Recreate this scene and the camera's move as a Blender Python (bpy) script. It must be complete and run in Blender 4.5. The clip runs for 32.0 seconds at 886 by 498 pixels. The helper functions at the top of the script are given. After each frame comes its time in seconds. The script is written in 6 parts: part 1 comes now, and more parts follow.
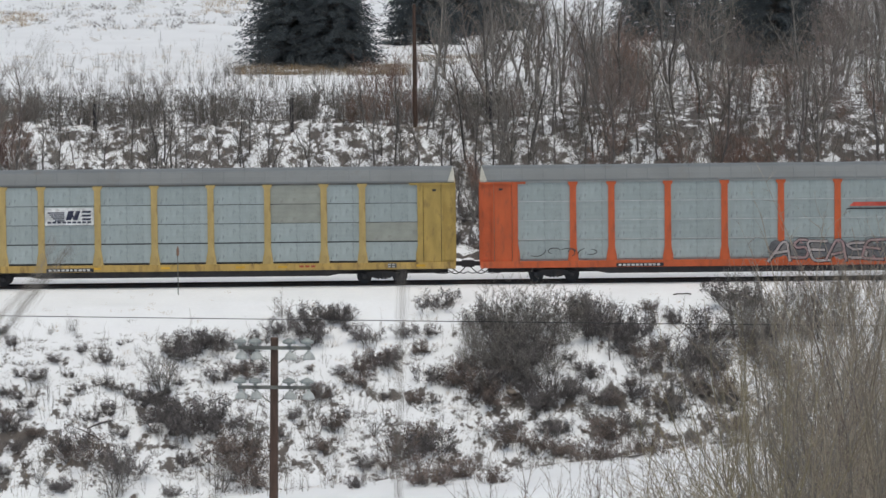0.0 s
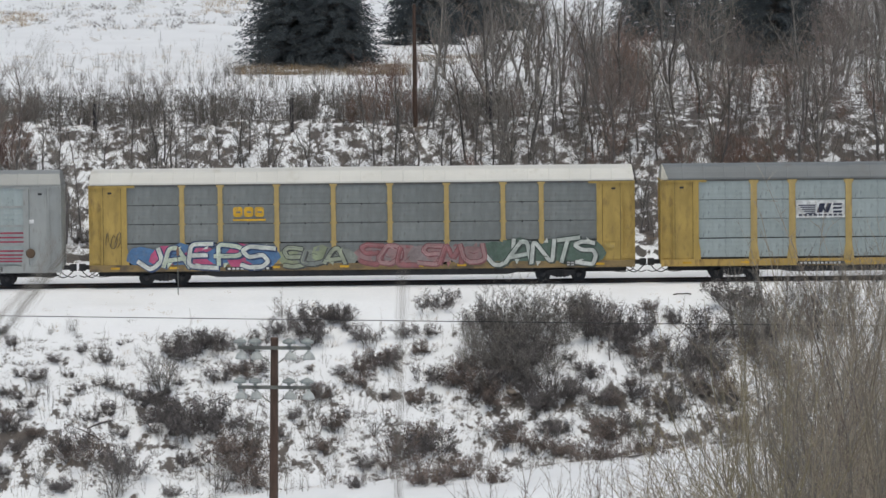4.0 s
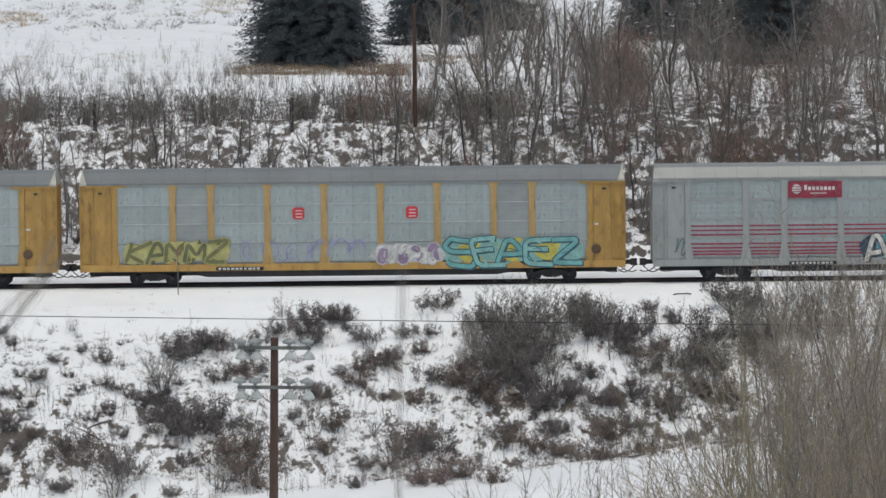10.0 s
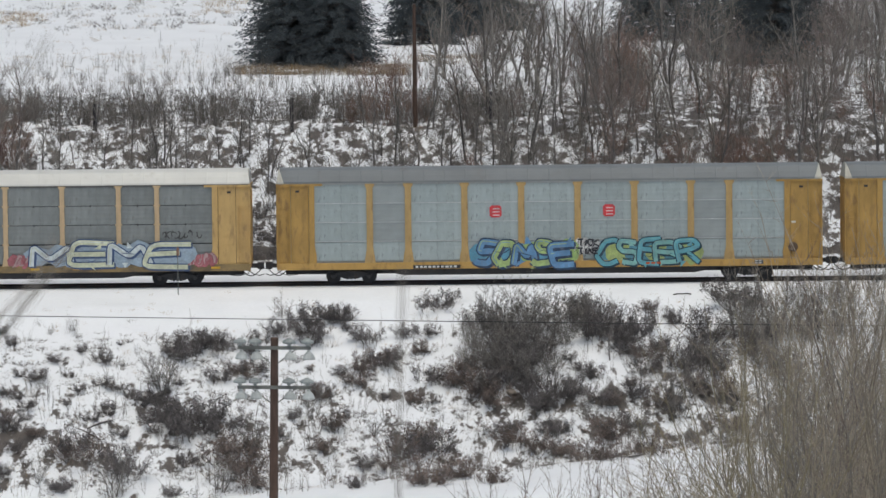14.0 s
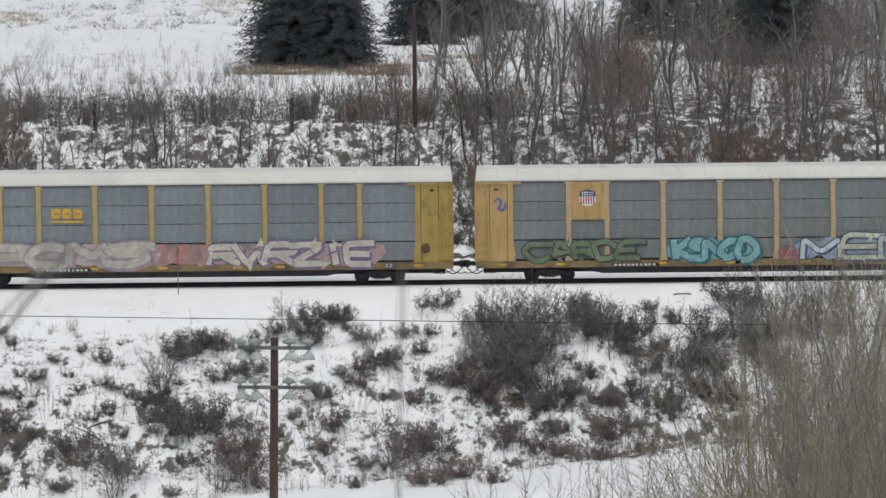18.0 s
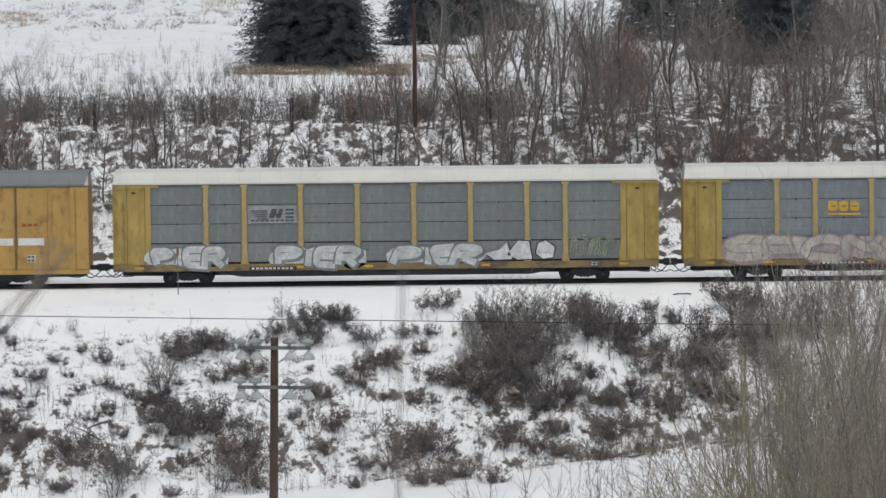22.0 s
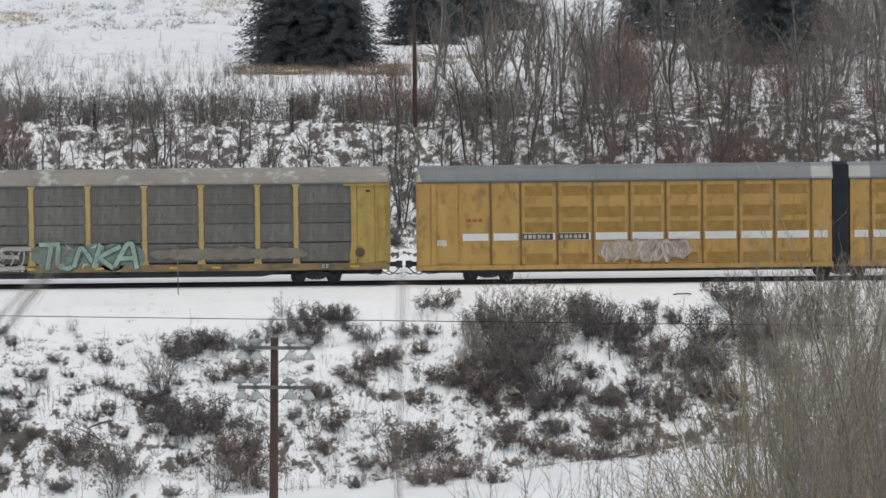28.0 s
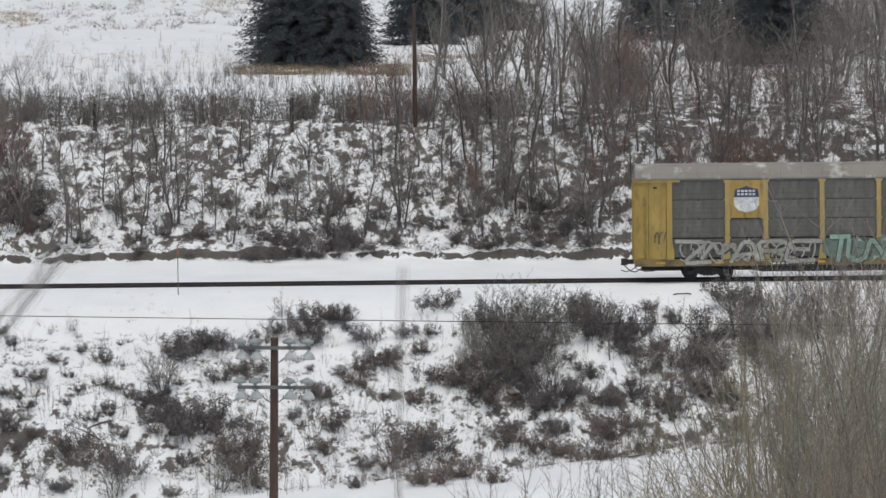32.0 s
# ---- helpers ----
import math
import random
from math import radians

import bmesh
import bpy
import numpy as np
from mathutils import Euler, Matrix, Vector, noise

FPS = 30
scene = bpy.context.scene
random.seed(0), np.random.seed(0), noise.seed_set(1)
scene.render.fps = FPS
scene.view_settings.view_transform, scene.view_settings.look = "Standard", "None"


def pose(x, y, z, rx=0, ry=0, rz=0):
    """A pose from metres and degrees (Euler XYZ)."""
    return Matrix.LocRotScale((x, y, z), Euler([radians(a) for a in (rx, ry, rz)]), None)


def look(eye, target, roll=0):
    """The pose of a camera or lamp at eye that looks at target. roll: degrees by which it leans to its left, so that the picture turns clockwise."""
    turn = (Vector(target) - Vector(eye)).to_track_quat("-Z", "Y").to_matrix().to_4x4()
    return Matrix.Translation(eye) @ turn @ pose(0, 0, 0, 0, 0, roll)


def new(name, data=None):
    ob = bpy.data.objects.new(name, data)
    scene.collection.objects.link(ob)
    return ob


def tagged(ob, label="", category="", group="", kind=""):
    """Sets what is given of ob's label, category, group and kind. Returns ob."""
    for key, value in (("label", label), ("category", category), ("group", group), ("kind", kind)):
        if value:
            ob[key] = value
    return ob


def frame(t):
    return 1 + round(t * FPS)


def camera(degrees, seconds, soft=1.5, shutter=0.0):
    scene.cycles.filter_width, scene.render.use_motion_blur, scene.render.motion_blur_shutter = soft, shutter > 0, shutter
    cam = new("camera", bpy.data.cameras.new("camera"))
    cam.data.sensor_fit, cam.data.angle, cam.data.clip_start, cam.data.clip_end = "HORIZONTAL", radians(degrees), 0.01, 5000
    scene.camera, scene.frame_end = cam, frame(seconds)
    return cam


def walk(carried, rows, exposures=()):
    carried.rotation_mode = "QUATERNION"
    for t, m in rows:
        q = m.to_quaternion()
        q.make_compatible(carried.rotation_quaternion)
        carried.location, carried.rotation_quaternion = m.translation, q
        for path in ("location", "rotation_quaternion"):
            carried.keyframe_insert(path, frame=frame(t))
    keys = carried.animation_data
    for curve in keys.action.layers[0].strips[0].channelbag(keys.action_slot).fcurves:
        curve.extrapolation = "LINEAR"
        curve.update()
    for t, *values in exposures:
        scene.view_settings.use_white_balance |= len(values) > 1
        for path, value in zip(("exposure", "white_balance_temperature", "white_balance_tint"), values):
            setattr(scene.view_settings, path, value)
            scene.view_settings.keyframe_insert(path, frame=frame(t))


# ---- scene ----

# ================= camera =================
cam = camera(10.20, 32.0, soft=1.5)
EYE = (0.0, -250.0, 18.0)
AIM = (0.0, 0.0, 1.61)
walk(cam, [(0.0, look(EYE, AIM, -0.59)), (32.0, look(EYE, AIM, -0.59))],
     exposures=[(0.0, -0.06, 6700, 3), (32.0, -0.06, 6700, 3)])

# ================= light: an overcast winter sky =================
world = bpy.data.worlds.new("overcast_sky")
scene.world = world
world.use_nodes = True
wn = world.node_tree.nodes
wn.clear()
w_out, w_bg, w_sky = wn.new("ShaderNodeOutputWorld"), wn.new("ShaderNodeBackground"), wn.new("ShaderNodeTexSky")
w_sky.sky_type, w_sky.sun_disc = "NISHITA", False
w_sky.sun_elevation, w_sky.sun_rotation = radians(75), radians(180)
w_sky.air_density, w_sky.dust_density, w_sky.ozone_density = 1.0, 4.0, 1.0
w_bg.inputs["Strength"].default_value = 0.10
world.node_tree.links.new(w_sky.outputs[0], w_bg.inputs[0])
world.node_tree.links.new(w_bg.outputs[0], w_out.inputs[0])
sun = new("sun", bpy.data.lights.new("sun", "SUN"))
sun.data.energy, sun.data.angle, sun.data.color = 1.3, radians(55), (1.0, 0.98, 0.95)
sun.matrix_world = look((5, -22, 100), (0, 0, 0))

# ================= materials =================


def material(name, colour, rough=0.7, metal=0.0, vary=0.25, scale=1.5, dirt=None, dirt_amount=0.0, streak=1.0, bump=0.15,
             fine=40.0, island=0.0, single=0.0):
    """Colour with variation at two scales, dirt with soft edges and fine relief."""
    m = bpy.data.materials.new(name)
    m.use_nodes = True
    nt = m.node_tree
    b = nt.nodes["Principled BSDF"]
    b.inputs["Roughness"].default_value, b.inputs["Metallic"].default_value = rough, metal
    tc = nt.nodes.new("ShaderNodeTexCoord")
    mp = nt.nodes.new("ShaderNodeMapping")
    mp.inputs["Scale"].default_value = (streak, streak, 1.0)
    nt.links.new(tc.outputs["Object"], mp.inputs["Vector"])
    big = nt.nodes.new("ShaderNodeTexNoise")
    big.inputs["Scale"].default_value, big.inputs["Detail"].default_value = scale, 5
    nt.links.new(mp.outputs[0], big.inputs["Vector"])
    small = nt.nodes.new("ShaderNodeTexNoise")
    small.inputs["Scale"].default_value, small.inputs["Detail"].default_value = fine, 3
    nt.links.new(tc.outputs["Object"], small.inputs["Vector"])
    ramp = nt.nodes.new("ShaderNodeMapRange")
    ramp.inputs["From Min"].default_value, ramp.inputs["From Max"].default_value = 0.3, 0.7
    ramp.inputs["To Min"].default_value, ramp.inputs["To Max"].default_value = 1 - vary, 1 + vary
    nt.links.new(big.outputs["Fac"], ramp.inputs["Value"])
    value = ramp.outputs[0]
    r2 = nt.nodes.new("ShaderNodeMapRange")
    r2.inputs["From Min"].default_value, r2.inputs["From Max"].default_value = 0.3, 0.7
    r2.inputs["To Min"].default_value, r2.inputs["To Max"].default_value = 1 - vary * 0.5, 1 + vary * 0.5
    nt.links.new(small.outputs["Fac"], r2.inputs["Value"])
    mul = nt.nodes.new("ShaderNodeMath")
    mul.operation = "MULTIPLY"
    nt.links.new(value, mul.inputs[0])
    nt.links.new(r2.outputs[0], mul.inputs[1])
    value = mul.outputs[0]
    for amount, node, socket in ((island, "ShaderNodeNewGeometry", "Random Per Island"), (single, "ShaderNodeObjectInfo", "Random")):
        if amount:
            src = nt.nodes.new(node)
            r3 = nt.nodes.new("ShaderNodeMapRange")
            r3.inputs["To Min"].default_value, r3.inputs["To Max"].default_value = 1 - amount, 1 + amount
            nt.links.new(src.outputs[socket], r3.inputs["Value"])
            m3 = nt.nodes.new("ShaderNodeMath")
            m3.operation = "MULTIPLY"
            nt.links.new(value, m3.inputs[0])
            nt.links.new(r3.outputs[0], m3.inputs[1])
            value = m3.outputs[0]
    col = nt.nodes.new("ShaderNodeVectorMath")
    col.operation = "SCALE"
    col.inputs[0].default_value = colour
    nt.links.new(value, col.inputs["Scale"])
    colour_out = col.outputs[0]
    if dirt:
        dn = nt.nodes.new("ShaderNodeTexNoise")
        dn.inputs["Scale"].default_value, dn.inputs["Detail"].default_value, dn.inputs["Roughness"].default_value = scale * 1.7, 7, 0.65
        nt.links.new(mp.outputs[0], dn.inputs["Vector"])
        dr = nt.nodes.new("ShaderNodeMapRange")
        dr.inputs["From Min"].default_value, dr.inputs["From Max"].default_value = 0.62 - 0.3 * dirt_amount, 0.75 - 0.2 * dirt_amount
        dr.inputs["To Max"].default_value = 0.85
        nt.links.new(dn.outputs["Fac"], dr.inputs["Value"])
        mix = nt.nodes.new("ShaderNodeMix")
        mix.data_type = "RGBA"
        nt.links.new(dr.outputs[0], mix.inputs["Factor"])
        nt.links.new(colour_out, mix.inputs["A"])
        mix.inputs["B"].default_value = (*dirt, 1)
        colour_out = mix.outputs["Result"]
    nt.links.new(colour_out, b.inputs["Base Color"])
    if bump:
        bp = nt.nodes.new("ShaderNodeBump")
        bp.inputs["Strength"].default_value, bp.inputs["Distance"].default_value = bump, 0.02
        nt.links.new(small.outputs["Fac"], bp.inputs["Height"])
        nt.links.new(bp.outputs[0], b.inputs["Normal"])
    return m


def snow_material():
    """Snow with thin places where dead grass, litter and soil come through."""
    m = material("snow_over_dead_grass", (0.82, 0.83, 0.86), 0.6, vary=0.04, scale=0.35, bump=0.25, fine=6.0)
    nt = m.node_tree
    b = nt.nodes["Principled BSDF"]
    b.inputs["Subsurface Weight"].default_value = 0.0
    snow = b.inputs["Base Color"].links[0].from_socket
    tc = nt.nodes.new("ShaderNodeTexCoord")
    sep = nt.nodes.new("ShaderNodeSeparateXYZ")
    nt.links.new(tc.outputs["Object"], sep.inputs[0])

    def ramp_of(socket, stops):
        c = nt.nodes.new("ShaderNodeFloatCurve")
        lo, hi = min(a for a, v in stops), max(a for a, v in stops)
        r = nt.nodes.new("ShaderNodeMapRange")
        r.inputs["From Min"].default_value, r.inputs["From Max"].default_value = lo, hi
        nt.links.new(socket, r.inputs["Value"])
        cv = c.mapping.curves[0]
        for k, (a, v) in enumerate(stops):
            p = ((a - lo) / (hi - lo), v)
            if k < 2:
                cv.points[k if k == 0 else len(cv.points) - 1].location = p
            if k >= 2:
                cv.points.new(*p)
        for p in cv.points:
            p.handle_type = "VECTOR"
        c.mapping.update()
        nt.links.new(r.outputs[0], c.inputs["Value"])
        return c.outputs[0]

    # how bare the ground is, from the valley across the track to the upper field
    bare_y = ramp_of(sep.outputs["Y"], [(-60, 0.45), (120, 0.27), (-24, 0.25), (-19, 0.465), (-14, 0.445), (-9, 0.37), (-6.5, 0.22), (-5, 0.05), (8.6, 0.05),
                                        (9.4, 0.15), (10.4, 0.50), (12, 0.495), (22, 0.495), (28, 0.50), (40, 0.44), (50, 0.33)])
    geo_in = nt.nodes.new("ShaderNodeNewGeometry")
    nrm = nt.nodes.new("ShaderNodeSeparateXYZ")
    nt.links.new(geo_in.outputs["Normal"], nrm.inputs[0])
    steep = nt.nodes.new("ShaderNodeMapRange")
    steep.inputs["From Min"].default_value, steep.inputs["From Max"].default_value = 0.88, 0.62
    steep.inputs["To Max"].default_value = 0.42
    nt.links.new(nrm.outputs["Z"], steep.inputs["Value"])
    wood = nt.nodes.new("ShaderNodeMapRange")
    wood.inputs["From Min"].default_value, wood.inputs["From Max"].default_value = 0.0, 14.0
    wood.inputs["To Max"].default_value = 0.035
    nt.links.new(sep.outputs["X"], wood.inputs["Value"])
    wood.clamp = True
    sum0 = nt.nodes.new("ShaderNodeMath")
    nt.links.new(bare_y, sum0.inputs[0])
    nt.links.new(wood.outputs[0], sum0.inputs[1])
    sum1 = nt.nodes.new("ShaderNodeMath")
    nt.links.new(sum0.outputs[0], sum1.inputs[0])
    nt.links.new(steep.outputs[0], sum1.inputs[1])
    bare = sum1.outputs[0]
    n1 = nt.nodes.new("ShaderNodeTexNoise")
    n1.inputs["Scale"].default_value, n1.inputs["Detail"].default_value, n1.inputs["Roughness"].default_value = 1.35, 9, 0.72
    lie = nt.nodes.new("ShaderNodeMapping")
    lie.inputs["Scale"].default_value = (1.0, 0.42, 1.0)
    nt.links.new(tc.outputs["Object"], lie.inputs["Vector"])
    nt.links.new(lie.outputs[0], n1.inputs["Vector"])
    add = nt.nodes.new("ShaderNodeMath")
    nt.links.new(n1.outputs["Fac"], add.inputs[0])
    nt.links.new(bare, add.inputs[1])
    r = nt.nodes.new("ShaderNodeMapRange")
    r.inputs["From Min"].default_value, r.inputs["From Max"].default_value = 0.985, 1.035
    nt.links.new(add.outputs[0], r.inputs["Value"])
    n2 = nt.nodes.new("ShaderNodeTexNoise")
    n2.inputs["Scale"].default_value, n2.inputs["Detail"].default_value = 2.5, 6
    nt.links.new(tc.outputs["Object"], n2.inputs["Vector"])
    litter = nt.nodes.new("ShaderNodeMix")
    litter.data_type = "RGBA"
    nt.links.new(n2.outputs["Fac"], litter.inputs["Factor"])
    litter.inputs["A"].default_value, litter.inputs["B"].default_value = (0.055, 0.047, 0.046, 1), (0.135, 0.112, 0.098, 1)
    earth = nt.nodes.new("ShaderNodeMix")
    earth.data_type = "RGBA"
    nt.links.new(steep.outputs[0], earth.inputs["Factor"])
    nt.links.new(litter.outputs["Result"], earth.inputs["A"])
    earth.inputs["B"].default_value = (0.04, 0.034, 0.032, 1)
    mix = nt.nodes.new("ShaderNodeMix")
    mix.data_type = "RGBA"
    nt.links.new(r.outputs[0], mix.inputs["Factor"])
    nt.links.new(snow, mix.inputs["A"])
    nt.links.new(earth.outputs["Result"], mix.inputs["B"])
    nt.links.new(mix.outputs["Result"], b.inputs["Base Color"])
    return m


SNOW = snow_material()
RAIL = material("rail_steel", (0.05, 0.046, 0.047), 0.55, 0.6, dirt=(0.09, 0.05, 0.03), dirt_amount=0.4)
IRON = material("sooty_iron", (0.042, 0.043, 0.048), 0.8, 0.0, dirt=(0.07, 0.058, 0.05), dirt_amount=0.25)
TREAD = material("wheel_steel", (0.04, 0.041, 0.047), 0.7, 0.1)
RUBBER = material("hose_rubber", (0.02, 0.02, 0.02), 0.8)
BELLOWS = material("bellows_rubber", (0.03, 0.036, 0.047), 0.8, bump=0.3)
RUST = (0.16, 0.075, 0.04)
GRIME = (0.10, 0.085, 0.07)
YELLOW = material("weathered_yellow_paint", (0.50, 0.335, 0.10), 0.55, vary=0.14, scale=0.7, dirt=(0.20, 0.125, 0.05), dirt_amount=0.35, streak=3.0)
LEMON = material("faded_lemon_paint", (0.50, 0.372, 0.118), 0.55, vary=0.14, scale=0.7, dirt=(0.25, 0.17, 0.06), dirt_amount=0.25, streak=3.0)
PEACH = material("faded_peach_yellow_paint", (0.56, 0.37, 0.146), 0.55, vary=0.12, scale=0.7, dirt=(0.3, 0.19, 0.09), dirt_amount=0.25, streak=3.0)
OCHRE = material("ochre_yellow_paint", (0.50, 0.305, 0.09), 0.55, vary=0.12, scale=0.6, dirt=(0.25, 0.14, 0.05), dirt_amount=0.35, streak=2.0)
POST_YELLOW = material("faded_post_yellow", (0.485, 0.355, 0.14), 0.6, vary=0.14, scale=0.9, dirt=(0.30, 0.2, 0.08), dirt_amount=0.3, streak=2.0)
POST_PEACH = material("faded_post_peach", (0.55, 0.40, 0.24), 0.6, vary=0.14, scale=0.9, dirt=(0.36, 0.25, 0.14), dirt_amount=0.25, streak=2.0)
POST_OCHRE = material("faded_post_ochre", (0.47, 0.315, 0.13), 0.6, vary=0.14, scale=0.9, dirt=(0.26, 0.16, 0.07), dirt_amount=0.3, streak=2.0)
END_OCHRE = material("grimy_end_ochre", (0.44, 0.268, 0.078), 0.6, vary=0.18, scale=0.8, dirt=(0.24, 0.14, 0.06), dirt_amount=0.36, streak=2.5)
END_YELLOW = material("grimy_end_yellow", (0.455, 0.318, 0.092), 0.6, vary=0.18, scale=0.8, dirt=(0.26, 0.175, 0.07), dirt_amount=0.3, streak=2.5)
MESH = material("perforated_ochre_sheet", (0.34, 0.20, 0.05), 0.7, vary=0.2, scale=2.0, fine=25)
ORANGE = material("orange_red_paint", (0.56, 0.112, 0.036), 0.55, vary=0.14, scale=0.7, dirt=(0.3, 0.08, 0.04), dirt_amount=0.3, streak=3.0)
SILVER = material("galvanised_sheet", (0.385, 0.44, 0.44), 0.5, 0.25, vary=0.08, scale=1.2, dirt=(0.22, 0.24, 0.245), dirt_amount=0.25, streak=3.0, single=0.07)
PALE = material("pale_silver_paint", (0.37, 0.385, 0.38), 0.55, 0.1, vary=0.08, scale=0.9, dirt=(0.24, 0.23, 0.21), dirt_amount=0.2, streak=3.0)
SLATE = material("dull_grey_sheet", (0.225, 0.242, 0.24), 0.6, 0.1, vary=0.12, scale=1.0, dirt=(0.18, 0.185, 0.18), dirt_amount=0.25, streak=3.0, single=0.08)
# chord set darker than most panels, drawing the thin line under the roof
CHORD = material("dark_grey_chord", (0.13, 0.13, 0.125), 0.7, vary=0.2, scale=1.5, dirt=(0.2, 0.17, 0.12), dirt_amount=0.3)
SOOT = material("sooty_brown_grey_sheet", (0.150, 0.144, 0.130), 0.7, 0.05, vary=0.2, scale=0.8, dirt=(0.11, 0.105, 0.095), dirt_amount=0.35, streak=3.0, single=0.12)
SILL_GRIME = material("grimy_sill_paint", (0.27, 0.19, 0.085), 0.7, vary=0.2, scale=1.2, dirt=(0.10, 0.08, 0.065), dirt_amount=0.55, streak=0.5)
ROOF_GREY = material("grey_roof_sheet", (0.165, 0.178, 0.188), 0.65, 0.0, vary=0.1, scale=0.5, dirt=(0.15, 0.15, 0.15), dirt_amount=0.2)
ROOF_PALE = material("pale_grey_roof_sheet", (0.27, 0.28, 0.28), 0.5, 0.2, vary=0.08, scale=0.5, dirt=(0.27, 0.27, 0.26), dirt_amount=0.2)
ROOF_WHITE = material("white_roof_paint", (0.6, 0.59, 0.56), 0.5, vary=0.06, scale=0.5, dirt=(0.5, 0.48, 0.43), dirt_amount=0.2)
ROOF_WORN = material("flaking_roof_paint", (0.24, 0.225, 0.2), 0.7, vary=0.12, scale=0.5, dirt=(0.58, 0.58, 0.56), dirt_amount=0.28)
ROOF_CREAM = material("cream_roof_end_paint", (0.46, 0.45, 0.40), 0.55, vary=0.12, dirt=(0.3, 0.28, 0.24), dirt_amount=0.3)
# darker ochre that draws the thin lines between the side panels
RIB_OCHRE = material("dark_rib_ochre", (0.20, 0.125, 0.05), 0.65, vary=0.2, dirt=(0.10, 0.07, 0.04), dirt_amount=0.35)
WHEEL_RUST = material("rusty_brake_wheel_iron", (0.13, 0.085, 0.055), 0.75, vary=0.25)
WHITE = material("white_paint", (0.74, 0.74, 0.72), 0.5, vary=0.06, dirt=(0.5, 0.48, 0.44), dirt_amount=0.15)
REFLEX = material("yellow_reflective_sheet", (0.62, 0.36, 0.03), 0.45)
SEAM = material("bright_seam_metal", (0.55, 0.57, 0.57), 0.5, 0.1)
BLACK = material("black_paint", (0.035, 0.035, 0.038), 0.6)
BARK = material("grey_brown_bark", (0.215, 0.2, 0.187), 0.9, vary=0.3, scale=3, single=0.25)
BARK_RED = material("russet_bark", (0.205, 0.162, 0.144), 0.9, vary=0.3, scale=3, single=0.2)
BARK_RUSSET = material("red_brown_bark", (0.245, 0.165, 0.138), 0.9, vary=0.3, scale=3, single=0.2)
BARK_TAN = material("tan_bark", (0.3, 0.255, 0.2), 0.9, vary=0.3, scale=3, single=0.2)
BARK_DARK = material("dark_bark", (0.145, 0.13, 0.126), 0.9, vary=0.3, scale=3, single=0.25)
BARK_GREY = material("pale_grey_bark", (0.26, 0.236, 0.21), 0.9, vary=0.3, scale=3, single=0.25)
BARK_PURPLE = material("purple_brown_bark", (0.2, 0.166, 0.158), 0.9, vary=0.3, scale=0.35, island=0.25)
BARK_PALE = material("pale_tan_bark", (0.315, 0.27, 0.22), 0.9, vary=0.25, scale=3, single=0.2)
BARK_OLIVE = material("olive_tan_bark", (0.29, 0.25, 0.165), 0.9, vary=0.3, scale=3, single=0.2)
BARK_WILD = material("mixed_bare_bark", (0.188, 0.17, 0.157), 0.9, vary=0.3, scale=0.35, island=0.35)
LEAF_DARK = material("withered_dark_leaves", (0.162, 0.147, 0.146), 0.95, vary=0.35, island=0.45)
LEAF_BROWN = material("withered_russet_leaves", (0.2, 0.158, 0.14), 0.95, vary=0.35, island=0.45)
NEEDLE = material("dark_spruce_needles", (0.098, 0.115, 0.127), 0.95, vary=0.15, scale=0.6, island=0.12)
STRAW = material("dead_grass", (0.33, 0.23, 0.12), 0.9, vary=0.25, island=0.3)
BRACKEN = material("brown_bracken", (0.2, 0.145, 0.09), 0.95, vary=0.25, scale=0.5, island=0.35)
LITTER = material("brown_leaf_litter", (0.125, 0.108, 0.102), 0.95, vary=0.35, island=0.4)
POLE = material("weathered_pole_wood", (0.1, 0.062, 0.048), 0.85, vary=0.25, scale=2, streak=6, dirt=(0.07, 0.045, 0.035), dirt_amount=0.3)
POST_WOOD = material("blackened_post_wood", (0.06, 0.055, 0.06), 0.9, vary=0.25, scale=3)
ARM = material("grey_crossarm_wood", (0.175, 0.18, 0.165), 0.85, vary=0.2, scale=2)
GLASS_CAP = material("grey_green_insulator", (0.31, 0.335, 0.33), 0.45)
PORCELAIN = material("pale_insulator", (0.52, 0.54, 0.53), 0.4)
STONE = material("brown_stone", (0.27, 0.23, 0.2), 0.85, vary=0.25)

# ================= mesh building =================


